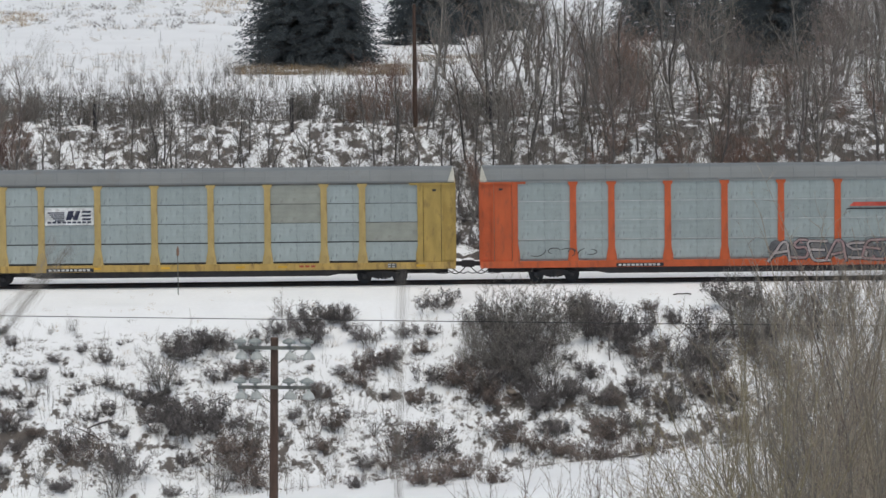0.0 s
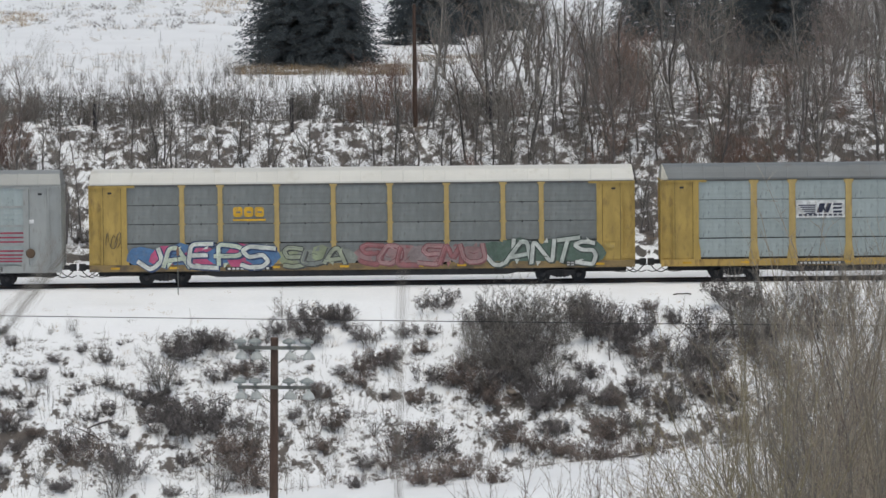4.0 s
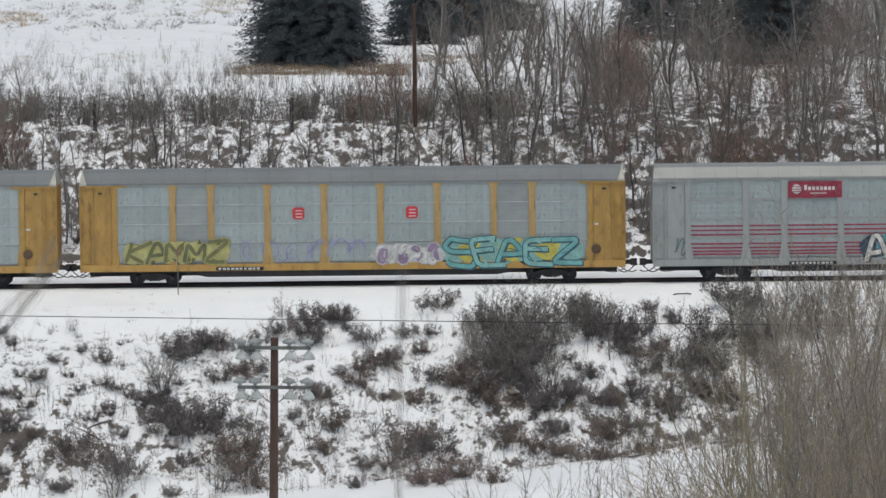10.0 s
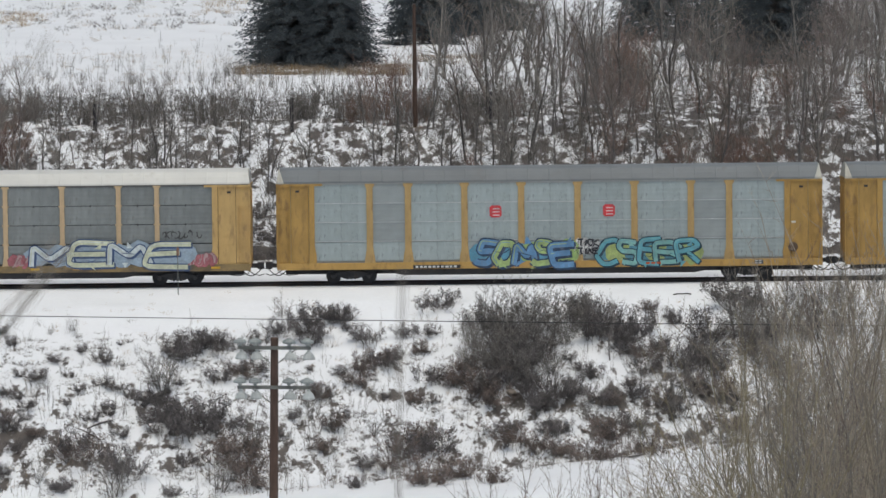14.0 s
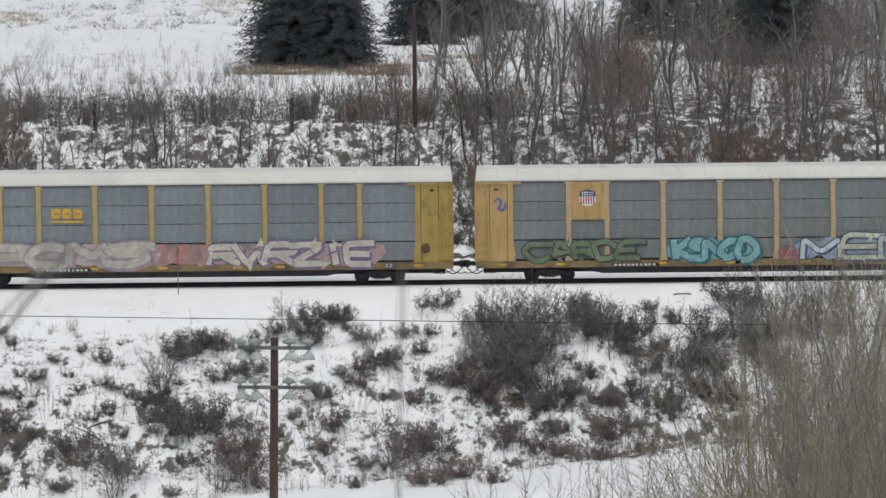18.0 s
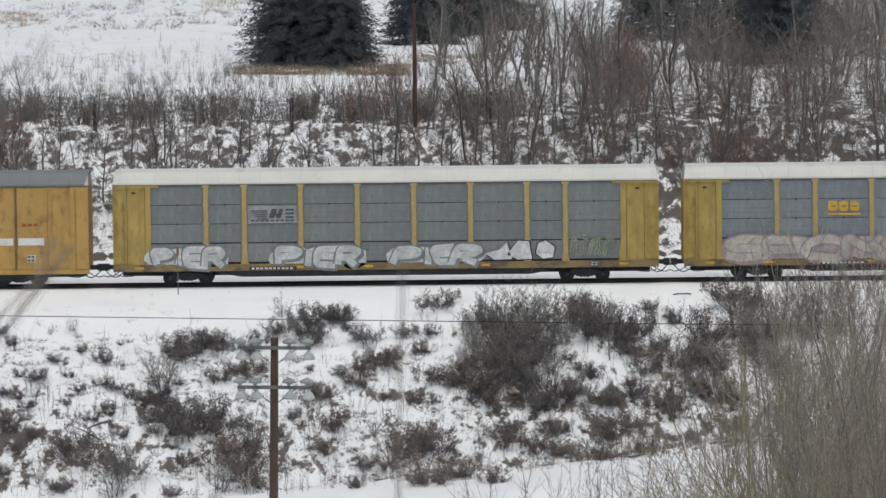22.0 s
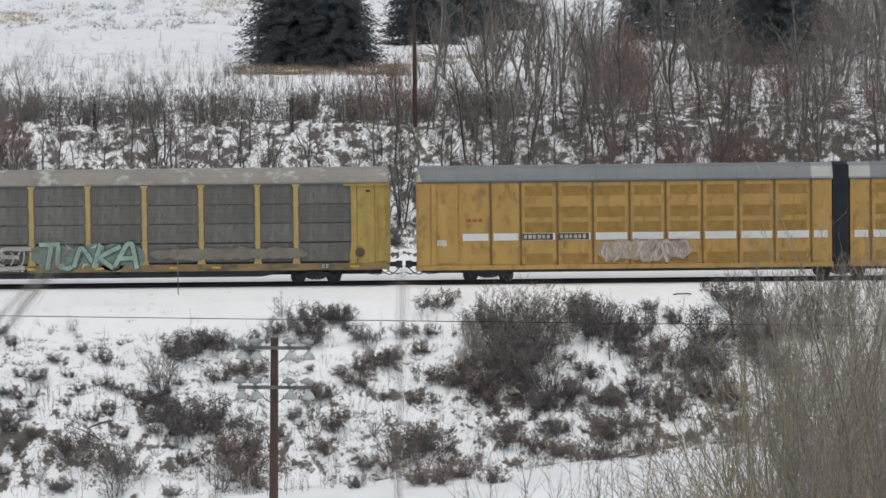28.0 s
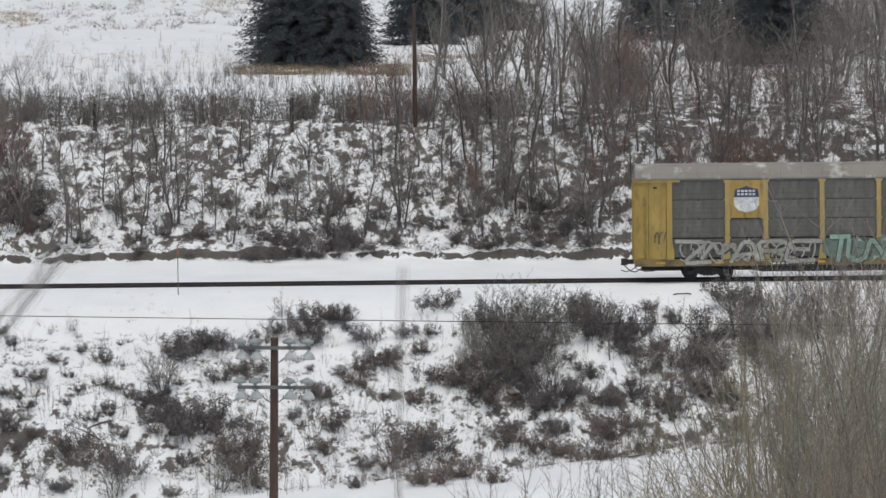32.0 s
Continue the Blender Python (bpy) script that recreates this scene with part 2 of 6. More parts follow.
class Geo:
    """Collects simple solids into one mesh."""

    def __init__(self):
        self.v, self.f, self.m = [], [], []

    def add(self, verts, faces, m=0):
        n = len(self.v)
        self.v += [tuple(p) for p in verts]
        self.f += [tuple(n + i for i in q) for q in faces]
        self.m += [m] * len(faces)
        return self

    def box(self, x0, x1, y0, y1, z0, z1, m=0):
        return self.add([(x, y, z) for z in (z0, z1) for x, y in ((x0, y0), (x1, y0), (x1, y1), (x0, y1))],
                        [(3, 2, 1, 0), (4, 5, 6, 7), (0, 1, 5, 4), (1, 2, 6, 5), (2, 3, 7, 6), (3, 0, 4, 7)], m)

    def slab(self, outline, y0, y1, m=0):
        """An outline of (x, z), counter-clockwise as seen from -y, from y0 (front) to y1 (back)."""
        n = len(outline)
        return self.add([(x, y0, z) for x, z in outline] + [(x, y1, z) for x, z in outline],
                        [tuple(range(n)), tuple(reversed(range(n, 2 * n)))] +
                        [(n + i, n + (i + 1) % n, (i + 1) % n, i) for i in range(n)], m)

    def lathe(self, profile, at=(0, 0, 0), axis="z", n=12, m=0):
        """A turned solid: profile of (radius, height)."""
        vs, fs = [], []
        for r, h in profile:
            for k in range(n):
                a = 2 * math.pi * k / n
                p = (r * math.cos(a), r * math.sin(a), h)
                if axis == "y":
                    p = (p[0], -p[2], p[1])
                if axis == "x":
                    p = (p[2], p[0], p[1])
                vs.append((p[0] + at[0], p[1] + at[1], p[2] + at[2]))
        for j in range(len(profile) - 1):
            for k in range(n):
                fs.append((j * n + k, j * n + (k + 1) % n, (j + 1) * n + (k + 1) % n, (j + 1) * n + k))
        fs.append(tuple(reversed(range(n))))
        fs.append(tuple(range((len(profile) - 1) * n, len(profile) * n)))
        return self.add(vs, fs, m)

    def tube(self, points, r, n=5, m=0):
        pts, vs = [Vector(p) for p in points], []
        for i, p in enumerate(pts):
            d = (pts[min(i + 1, len(pts) - 1)] - pts[max(i - 1, 0)]).normalized()
            s = d.cross(Vector((0.05, 0.1, 1)) if abs(d.z) < 0.9 else Vector((1, 0.1, 0))).normalized()
            t = d.cross(s)
            vs += [p + s * math.cos(2 * math.pi * k / n) * r + t * math.sin(2 * math.pi * k / n) * r for k in range(n)]
        c = len(pts)
        return self.add(vs, [(i * n + k, i * n + (k + 1) % n, (i + 1) * n + (k + 1) % n, (i + 1) * n + k) for i in range(c - 1) for k in range(n)] +
                        [tuple(reversed(range(n))), tuple(range((c - 1) * n, c * n))], m)

    def mesh(self, name, mats):
        me = bpy.data.meshes.new(name)
        me.from_pydata(self.v, [], self.f)
        for mt in (mats if isinstance(mats, (list, tuple)) else [mats]):
            me.materials.append(mt)
        me.polygons.foreach_set("material_index", self.m)
        me.update()
        return me


def part(name, geo, mats, parent=None, label="", at=None):
    """Links a mesh (or a Geo) as one object, under a thing or a part if one is given."""
    me = geo.mesh(name, mats) if isinstance(geo, Geo) else geo
    ob = new(name, me)
    if parent:
        ob.parent = parent
    if at is not None:
        ob.matrix_basis = at if isinstance(at, Matrix) else Matrix.Translation(at)
    if label:
        ob["label"] = label
    return ob


def thing(name, label, category, group="", at=(0, 0, 0), kind=""):
    ob = new(name)
    ob.location = at
    return tagged(ob, label, category, group, kind)


def quad_mesh(name, verts, quads, mats, smooth=False):
    """A mesh from arrays, for large counts."""
    me = bpy.data.meshes.new(name)
    verts, quads = np.asarray(verts, np.float32), np.asarray(quads, np.int32)
    me.vertices.add(len(verts))
    me.vertices.foreach_set("co", verts.ravel())
    k = quads.shape[1]
    me.loops.add(quads.size)
    me.loops.foreach_set("vertex_index", quads.ravel())
    me.polygons.add(len(quads))
    me.polygons.foreach_set("loop_start", np.arange(0, quads.size, k, dtype=np.int32))
    me.polygons.foreach_set("loop_total", np.full(len(quads), k, np.int32))
    for mt in (mats if isinstance(mats, (list, tuple)) else [mats]):
        me.materials.append(mt)
    me.update(calc_edges=True)
    if smooth:
        me.polygons.foreach_set("use_smooth", np.ones(len(quads), bool))
    return me


# ================= the ground =================
PROFILE_Y = [-4000, -900, -420, -300, -250, -150, -100, -60, -40, -23, -6.6, -5.0, -2.7, 2.7, 6.0, 9.6, 9.85, 11.0, 24.0, 27.0, 60.0, 120.0, 300.0, 800.0, 4000.0]
PROFILE_Z = [80, 45, 26, 19, 16.3, 4.2, -2.6, -9.0, -9.6, -9.4, -1.15, -0.6, -0.13, -0.13, 0.0, 0.45, 0.98, 1.25, 6.7, 7.1, 9.3, 12.2, 24, 60, 220]


_waves = {}


def wave(x, y, s, seed):
    """Cheap smooth noise in -1..1 for arrays."""
    if seed not in _waves:
        rng = np.random.RandomState(seed)
        _waves[seed] = [(rng.uniform(0, 6.283), rng.uniform(0, 6.283), rng.uniform(0.5, 1.6)) for _ in range(6)]
    return sum(np.sin((x * np.cos(a) + y * np.sin(a)) * (s * f) + p) for a, p, f in _waves[seed]) / 3.2


def ground_height(x, y):
    x, y = np.asarray(x, float), np.asarray(y, float)
    ys = y + np.where((y > 8) & (y < 40), 0.5 * wave(x, 0 * y, 0.35, 5), 0) + np.where(y < -5.5, 0.6 * wave(x, 0 * y, 0.3, 6), 0)
    ys = ys + np.where((y > 8) & (y < 13), 0.12 * wave(x, 0 * y, 2.2, 8) + 0.14 * wave(x, y, 6.0, 9), 0)
    z = np.interp(ys, PROFILE_Y, PROFILE_Z)
    cut = 0.88 + 0.22 * wave(x, 0 * y, 1.1, 21) + 0.22 * wave(x, 0 * y, 3.4, 22)
    z = z + (np.clip(cut, 0.2, 1.3) - 1) * 0.5 * np.clip((ys - 9.6) / 0.25, 0, 1) * np.clip((12.0 - ys) / 1.6, 0, 1)
    bench = np.clip(-7.55 + 0.085 * x, -9.3, -5.6) - 0.35 * np.clip(-30 - y, 0, 9)
    z = np.where(y < -6, np.maximum(z, bench), z)
    off = np.clip((np.abs(y) - 4.0) / 4, 0, 1) * np.clip((np.hypot(x, y + 250) - 3) / 20, 0, 1)
    bank = np.clip(1 - np.abs(y - 17) / 9, 0, 1) + np.clip(1 - np.abs(y + 14) / 8, 0, 1)
    z = z + off * (0.05 * wave(x, y, 6.5, 12) * np.clip(1 - np.abs(y - 10) / 1.5, 0, 1) + 0.10 * wave(x, y, 0.9, 1) + 0.05 * wave(x, y, 2.6, 2)) + bank * (0.28 * wave(x, y, 0.5, 3) + 0.10 * wave(x, y, 1.9, 4) + 0.05 * wave(x, y, 4.2, 14))
    far = np.clip((np.hypot(x, y) - 90) / 300, 0, 1) * np.clip((np.hypot(x, y + 250) - 130) / 200, 0, 1) * np.clip((np.abs(y) - 30) / 100, 0, 1)
    return z + far * 3.0 * wave(x, y, 0.02, 7)


def ground_z(x, y):
    return float(ground_height(x, y))


def spread_axis(marks):
    out = []
    for a, b, step in marks:
        out += list(np.arange(a, b, step))
    return np.array(out + [marks[-1][1]], float)


gx = spread_axis([(-4000, -600, 400), (-600, -120, 30), (-120, -40, 5), (-40, -27, 0.8), (-27, 27, 0.28), (27, 40, 0.8), (40, 120, 5), (120, 600, 30), (600, 4001, 400)])
gy = spread_axis([(-4000, -600, 400), (-600, -260, 30), (-260, -60, 4), (-60, -30, 1.5), (-30, 8.5, 0.4), (8.5, 11.5, 0.12), (11.5, 32, 0.4), (32, 70, 0.9), (70, 150, 2.5), (150, 600, 30), (600, 4001, 400)])
GX, GY = np.meshgrid(gx, gy)
GZ = ground_height(GX, GY)
nx, ny = len(gx), len(gy)
idx = np.arange(nx * ny).reshape(ny, nx)
quads = np.stack([idx[:-1, :-1], idx[:-1, 1:], idx[1:, 1:], idx[1:, :-1]], -1).reshape(-1, 4)
ground = new("ground", quad_mesh("ground", np.stack([GX, GY, GZ], -1).reshape(-1, 3), quads, SNOW, True))
tagged(ground, "snow-covered valley side with dead grass showing through", "ground", kind="structure")

# ================= the track =================
RAIL_SECTION = [(-0.07, -0.18), (0.07, -0.18), (0.07, -0.165), (0.012, -0.15), (0.012, -0.045), (0.036, -0.035), (0.036, 0.0), (-0.036, 0.0),
                (-0.036, -0.035), (-0.012, -0.045), (-0.012, -0.15), (-0.07, -0.165)]
track = thing("railway_track", "two dark steel rails half buried in snow", "railway track", kind="structure")
for side in (-0.755, 0.755):
    g = Geo()
    n = len(RAIL_SECTION)
    g.add([(x, side + a, b) for x in (-420, 420) for a, b in RAIL_SECTION],
          [(i, (i + 1) % n, n + (i + 1) % n, n + i) for i in range(n)] + [tuple(reversed(range(n))), tuple(range(n, 2 * n))])
    part("rail", g, RAIL, track)

# ================= the train =================
U = 0.0283
WHEEL_R = 0.36
TURNING = []          # (wheelset, pose of its axle)
TRAIN = []            # (car, x of its rear end at the start)


def travelled(t):
    return U * (331.5 * t + 0.315 * t * t)


def build_panel(w, h, ribs):
    """A thin sheet with shallow pressed ribs along it; its back is closed."""
    g, n = Geo(), ribs * 2
    zs = [h * k / n for k in range(n + 1)]
    ys = [0.0 if k % 2 == 0 else -0.006 for k in range(n + 1)]
    vs = [(x, y, z) for y, z in zip(ys, zs) for x in (0, w)] + [(0, 0.03, 0), (w, 0.03, 0), (w, 0.03, h), (0, 0.03, h)]
    b = 2 * (n + 1)
    g.add(vs, [(2 * k, 2 * k + 1, 2 * k + 3, 2 * k + 2) for k in range(n)] + [(b + 1, b, b + 3, b + 2), (b, b + 1, 1, 0), (2 * n, 2 * n + 1, b + 2, b + 3)])
    return g


POST_CUTS = [165, 233, 333, 433.5]
BAYS = [(69, 159), (171, 227), (239, 327), (339, 427.5), (439.5, 527.5), (539.5, 628), (640, 728), (740, 796), (808, 898)]
ROW_Z = [1.16, 2.145, 3.10, 4.055]
ROW_H = 0.925
_cache = {}


def shared(key, make):
    if key not in _cache:
        _cache[key] = make()
    return _cache[key]


def post_geo():
    return Geo().slab([(-0.27, 1.06), (0.27, 1.06), (0.24, 1.35), (0.165, 1.75), (0.155, 4.82), (0.24, 4.93), (0.24, 5.03), (-0.24, 5.03), (-0.24, 4.93),
                       (-0.155, 4.82), (-0.165, 1.75), (-0.24, 1.35)], -1.56, -1.47)


def slim_post_geo():
    """A narrow post with a foot, a head and pairs of bolts."""
    g = Geo().slab([(-0.2, 1.06), (0.2, 1.06), (0.14, 1.3), (0.115, 1.6), (0.115, 4.9), (0.19, 4.97), (0.19, 5.04), (-0.19, 5.04), (-0.19, 4.97), (-0.115, 4.9), (-0.115, 1.6), (-0.14, 1.3)], -1.56, -1.47)
    for z in ROW_Z[1:]:
        g.box(-0.17, 0.17, -1.55, -1.50, z - 0.05, z + 0.02)
    return g


def truck_geo():
    g = Geo()
    for y in (-1.02, 0.92):
        g.slab([(-1.06, 0.47), (-1.06, 0.36), (-0.62, 0.36), (-0.36, 0.24), (0.36, 0.24), (0.62, 0.36), (1.06, 0.36), (1.06, 0.47), (0.7, 0.52), (0.36, 0.62),
                (-0.36, 0.62), (-0.7, 0.52)], y, y + 0.1)
        for x in (-0.89, 0.89):
            g.lathe([(0.11, -0.03), (0.13, 0.0), (0.13, 0.1), (0.08, 0.14)], (x, y + (0.02 if y < 0 else 0.08), 0.36), "y", 10)
        for x in (-0.18, 0.0, 0.18):
            g.lathe([(0.07, 0.2), (0.07, 0.5)], (x, y + 0.05, 0), "z", 8)
    g.box(-0.22, 0.22, -0.95, 0.95, 0.36, 0.6)
    g.lathe([(0.3, 0.6), (0.3, 0.72)], (0, 0, 0), "z", 14)
    return g


def wheelset_geo():
    g = Geo()
    for s in (-1, 1):
        prof = [(0.05, -0.05), (0.30, -0.05), (0.34, -0.065), (WHEEL_R, -0.065), (WHEEL_R, 0.05), (WHEEL_R + 0.025, 0.06), (WHEEL_R + 0.025, 0.075), (0.3, 0.075), (0.12, 0.05)]
        g.lathe([(r, -s * h) for r, h in prof][::(1 if s < 0 else -1)], (0, s * 0.755, 0), "y", 20)
    g.lathe([(0.085, -1.08), (0.085, 1.08)], (0, 0, 0), "y", 10)
    return g


def add_truck(car, x):
    truck = part("truck", shared("truck", lambda: truck_geo().mesh("truck", IRON)), None, car, "sooty cast-iron truck", at=(x, 0, 0))
    for dx in (-0.89, 0.89):
        w = part("wheelset", shared("wheelset", lambda: wheelset_geo().mesh("wheelset", TREAD)), None, truck, at=(dx, 0, WHEEL_R))
        TURNING.append((w, dx))


def add_coupler(car, x, s):
    g = Geo()
    g.box(*sorted((x - s * 0.3, x + s * 0.34)), -0.11, 0.11, 0.76, 0.98)
    g.box(*sorted((x + s * 0.3, x + s * 0.62)), -0.2, 0.17, 0.70, 1.04)
    part("coupler", g, IRON, car)
    h = Geo()
    pts = []
    for k in range(9):
        f = k / 8
        pts.append((x - s * 0.5 + s * 1.15 * f, -0.55 + 0.3 * f, 0.70 - 0.34 * math.sin(math.pi * min(1, f * 1.15)) + 0.05 * f))
    h.tube(pts, 0.028, 5)
    part("air_hose", h, RUBBER, car, "black rubber brake hose")
    h = Geo()
    pts = [(x - s * 0.2, 0.3, 0.62), (x + s * 0.1, 0.2, 0.42), (x + s * 0.4, 0.1, 0.36), (x + s * 0.62, 0.0, 0.45)]
    h.tube(pts, 0.025, 5)
    part("air_hose", h, RUBBER, car, "black rubber brake hose")
    h = Geo()
    h.tube([(x - s * 1.1, -1.45, 0.68), (x - s * 1.0, -1.52, 0.5), (x - s * 0.55, -1.52, 0.47), (x - s * 0.1, -1.5, 0.6), (x - s * 0.06, -1.4, 0.7)], 0.02, 5)
    part("uncoupling_lever", h, IRON, car)


ROOF_SECTION = [(-1.54, 5.075), (-1.515, 5.16), (-1.30, 5.42), (-1.05, 5.66), (-0.7, 5.77), (0, 5.82), (0.7, 5.77), (1.05, 5.66), (1.30, 5.42), (1.515, 5.16), (1.54, 5.075)]


def roof_geo(x0, x1, sc=1.0, lean0=0.0, lean1=0.0, seams=0):
    """A vaulted roof with raised seams between two ends, which may lean outwards towards the top."""
    g, n = Geo(), len(ROOF_SECTION)
    rings = [(x0, 0.0)]
    for k in range(seams + 1) if seams else ():
        x = x0 + 0.7 + (x1 - x0 - 1.4) * k / seams
        rings += [(x - 0.03, 0.0), (x - 0.02, 0.014), (x + 0.02, 0.014), (x + 0.03, 0.0)]
    rings.append((x1, 0.0))
    vs = []
    for j, (x, rise) in enumerate(rings):
        for y, z in ROOF_SECTION:
            up = (z - 4.98) / 0.84
            dx = -lean0 * up if j == 0 else lean1 * up if j == len(rings) - 1 else 0
            vs.append((x + dx, y * sc * (1 + rise * 0.6), 4.98 + (z - 4.98) * sc + rise * up))
    m = len(rings)
    g.add(vs, [(j * n + i, (j + 1) * n + i, (j + 1) * n + i + 1, j * n + i + 1) for j in range(m - 1) for i in range(n - 1)] +
          [tuple(range(n)), tuple(reversed(range((m - 1) * n, m * n)))] + [(j * n + n - 1, (j + 1) * n + n - 1, (j + 1) * n, j * n) for j in range(m - 1)])
    return g


def spray_letters(x0, x1, z0, z1, count, seed, thick=0.16, lean=0.06):
    """Slanted chips and bars of paint that fill a box; they spell nothing."""
    rng = random.Random(seed)
    out, h = [], z1 - z0
    n = max(2, int(count * 2.7))
    w = (x1 - x0) / n
    for k in range(n):
        cx = x0 + w * (k + 0.5) + rng.uniform(-0.2, 0.2) * w
        cz = z0 + h * rng.uniform(0.40, 0.58)
        hh, sl = h * rng.uniform(0.30, 0.44), rng.uniform(-0.6, 0.75) * h * 0.5
        a, b = thick * rng.uniform(0.55, 1.2), thick * rng.uniform(0.5, 1.1)
        out.append([(cx - sl - a, cz - hh), (cx - sl + a * 0.7, cz - hh * rng.uniform(0.8, 1.1)), (cx + b * rng.uniform(0.6, 1.3), cz + hh * 0.1), (cx + sl + b, cz + hh * rng.uniform(0.8, 1)), (cx + sl - b * 0.8, cz + hh), (cx - a * rng.uniform(0.5, 1.1), cz)])
        if rng.random() < 0.75:
            bz, l2, tl = z0 + h * rng.choice((0.2, 0.5, 0.78)), w * rng.uniform(0.5, 0.9), rng.uniform(-0.2, 0.25) * h
            t = thick * rng.uniform(0.3, 0.5)
            out.append([(cx, bz - t), (cx + l2, bz - t * 0.6 + tl), (cx + l2 * 1.1, bz + t * 0.7 + tl), (cx, bz + t)])
    return out


def blobs(x0, x1, z0, z1, seed, count):
    rng = random.Random(seed)
    out = []
    for k in range(count):
        cx = x0 + (x1 - x0) * (k + 0.5) / count
        rx, rz = (x1 - x0) / count * rng.uniform(0.7, 1.0), (z1 - z0) * rng.uniform(0.42, 0.56)
        cz = (z0 + z1) / 2 + rng.uniform(-0.06, 0.06) * (z1 - z0)
        n = 11
        rs = [rng.uniform(0.78, 1.08) for _ in range(n)]
        out.append([(cx + rx * rs[i] * math.cos(6.2832 * i / n), cz + rz * rs[i] * math.sin(6.2832 * i / n)) for i in range(n)])
    return out


def ccw(q):
    a = sum(q[i][0] * q[(i + 1) % len(q)][1] - q[(i + 1) % len(q)][0] * q[i][1] for i in range(len(q)))
    return q if a > 0 else q[::-1]


def grow_quad(q, t):
    c = Vector((sum(p[0] for p in q) / len(q), sum(p[1] for p in q) / len(q)))
    return [tuple(Vector(p) + (Vector(p) - c).normalized() * t) for p in q]


_paints = {}


def paint(rgb):
    key = tuple(round(c, 3) for c in rgb)
    if key not in _paints:
        _paints[key] = material("spray_paint", key, 0.6, vary=0.22, scale=2.2, dirt=tuple(c * 0.55 + 0.09 for c in key), dirt_amount=0.42, fine=12)
    return _paints[key]


def curve_strokes(x0, x1, z0, z1, count, seed):
    """Bold loops and hooks that fill a box; they spell nothing. Lists of points (x, z)."""
    rng = random.Random(seed)
    out, n = [], max(2, int(count * 1.5))
    w, h = (x1 - x0) / n, z1 - z0
    for k in range(n):
        cx = x0 + w * (k + 0.5)
        for _ in range(1 if rng.random() < 0.35 else 2):
            a0, turn = rng.uniform(0, 6.28), rng.choice((-1, 1)) * rng.uniform(1.4, 4.2)
            rx, rz = w * rng.uniform(0.32, 0.62), h * rng.uniform(0.26, 0.40)
            ox, oz, lean = cx + rng.uniform(-0.2, 0.2) * w, z0 + h * rng.uniform(0.42, 0.58), rng.uniform(-0.2, 0.5)
            pts = []
            for i in range(8):
                t = i / 7
                a = a0 + turn * t
                z = rz * math.sin(a)
                pts.append((ox + rx * math.cos(a) + lean * z + (t - 0.5) * w * 0.3, min(z1, max(z0, oz + z * (1 + 0.25 * math.sin(3 * t))))))
            out.append(pts)
    return out


def strip(g, pts, width, y, m, taper=0.6):
    """A thin film of paint along a line."""
    n, vs = len(pts), []
    for i, p in enumerate(pts):
        a, b = pts[max(i - 1, 0)], pts[min(i + 1, n - 1)]
        d = Vector((b[0] - a[0], b[1] - a[1]))
        if d.length < 1e-6:
            d = Vector((1, 0))
        d.normalize()
        wd = width * 0.5 * (1 - (1 - taper) * abs(2 * i / (n - 1) - 1) ** 3)
        vs += [(p[0] - d.y * wd, y - 2e-5 * i, p[1] + d.x * wd), (p[0] + d.y * wd, y - 2e-5 * i, p[1] - d.x * wd)]
    g.add(vs, [(2 * i, 2 * i + 1, 2 * i + 3, 2 * i + 2) for i in range(n - 1)], m)


GLYPHS = {"A": "00 39 59 90|13 74", "B": "00 09 69 96 64 05|64 92 70 00", "C": "98 69 29 05 03 20 60 92", "D": "00 09 59 96 93 50 00", "E": "99 09 00 90|05 75",
          "F": "00 09 99|05 75", "H": "00 09|90 99|05 95", "I": "50 59", "J": "99 93 60 30 03", "K": "00 09|99 04 90", "L": "09 00 90", "M": "00 19 53 89 90",
          "N": "00 09 90 99", "O": "20 03 06 29 69 96 93 60 20", "P": "00 09 79 97 75 04", "R": "00 09 79 97 75 04|44 90", "S": "98 69 29 07 25 75 93 70 20 01",
          "T": "09 99|59 50", "U": "09 02 30 60 92 99", "W": "09 20 56 70 99", "X": "00 99|09 90", "Z": "09 99 00 90"}


def softened(pts):
    """Corners cut twice, so that a stroke bends as a sprayed line does."""
    for _ in range(2):
        out = [pts[0]]
        for p, q in zip(pts, pts[1:]):
            out += [(p[0] * 0.86 + q[0] * 0.14, p[1] * 0.86 + q[1] * 0.14), (p[0] * 0.14 + q[0] * 0.86, p[1] * 0.14 + q[1] * 0.86)]
        pts = out + [pts[-1]]
    return pts


def letter_strokes(text, x0, x1, z0, z1, seed, wild=0.26):
    """Slanted, uneven letters that fill a box: for each letter a list of strokes of (x, z)."""
    rng = random.Random(seed)
    w, out = (x1 - x0) / len(text), []
    for k, ch in enumerate(text):
        if ch == " ":
            continue
        lean, grow = rng.uniform(-wild, wild * 1.5), rng.uniform(1.06, 1.3)
        cx, lift, tall = x0 + w * (k + 0.5), rng.uniform(-0.05, 0.07) * (z1 - z0), rng.uniform(0.90, 1.08)
        strokes = []
        for line in GLYPHS[ch].split("|"):
            pts = []
            for c in line.split():
                fx, fz = int(c[0]) / 9 - 0.5 + rng.uniform(-0.11, 0.11), int(c[1]) / 9 - 0.5 + rng.uniform(-0.07, 0.07)
                pts.append((cx + (fx * grow + lean * fz) * w * 0.92, (z0 + z1) / 2 + lift + fz * (z1 - z0) * tall))
            strokes.append(softened(pts))
        out.append(strokes)
    return out


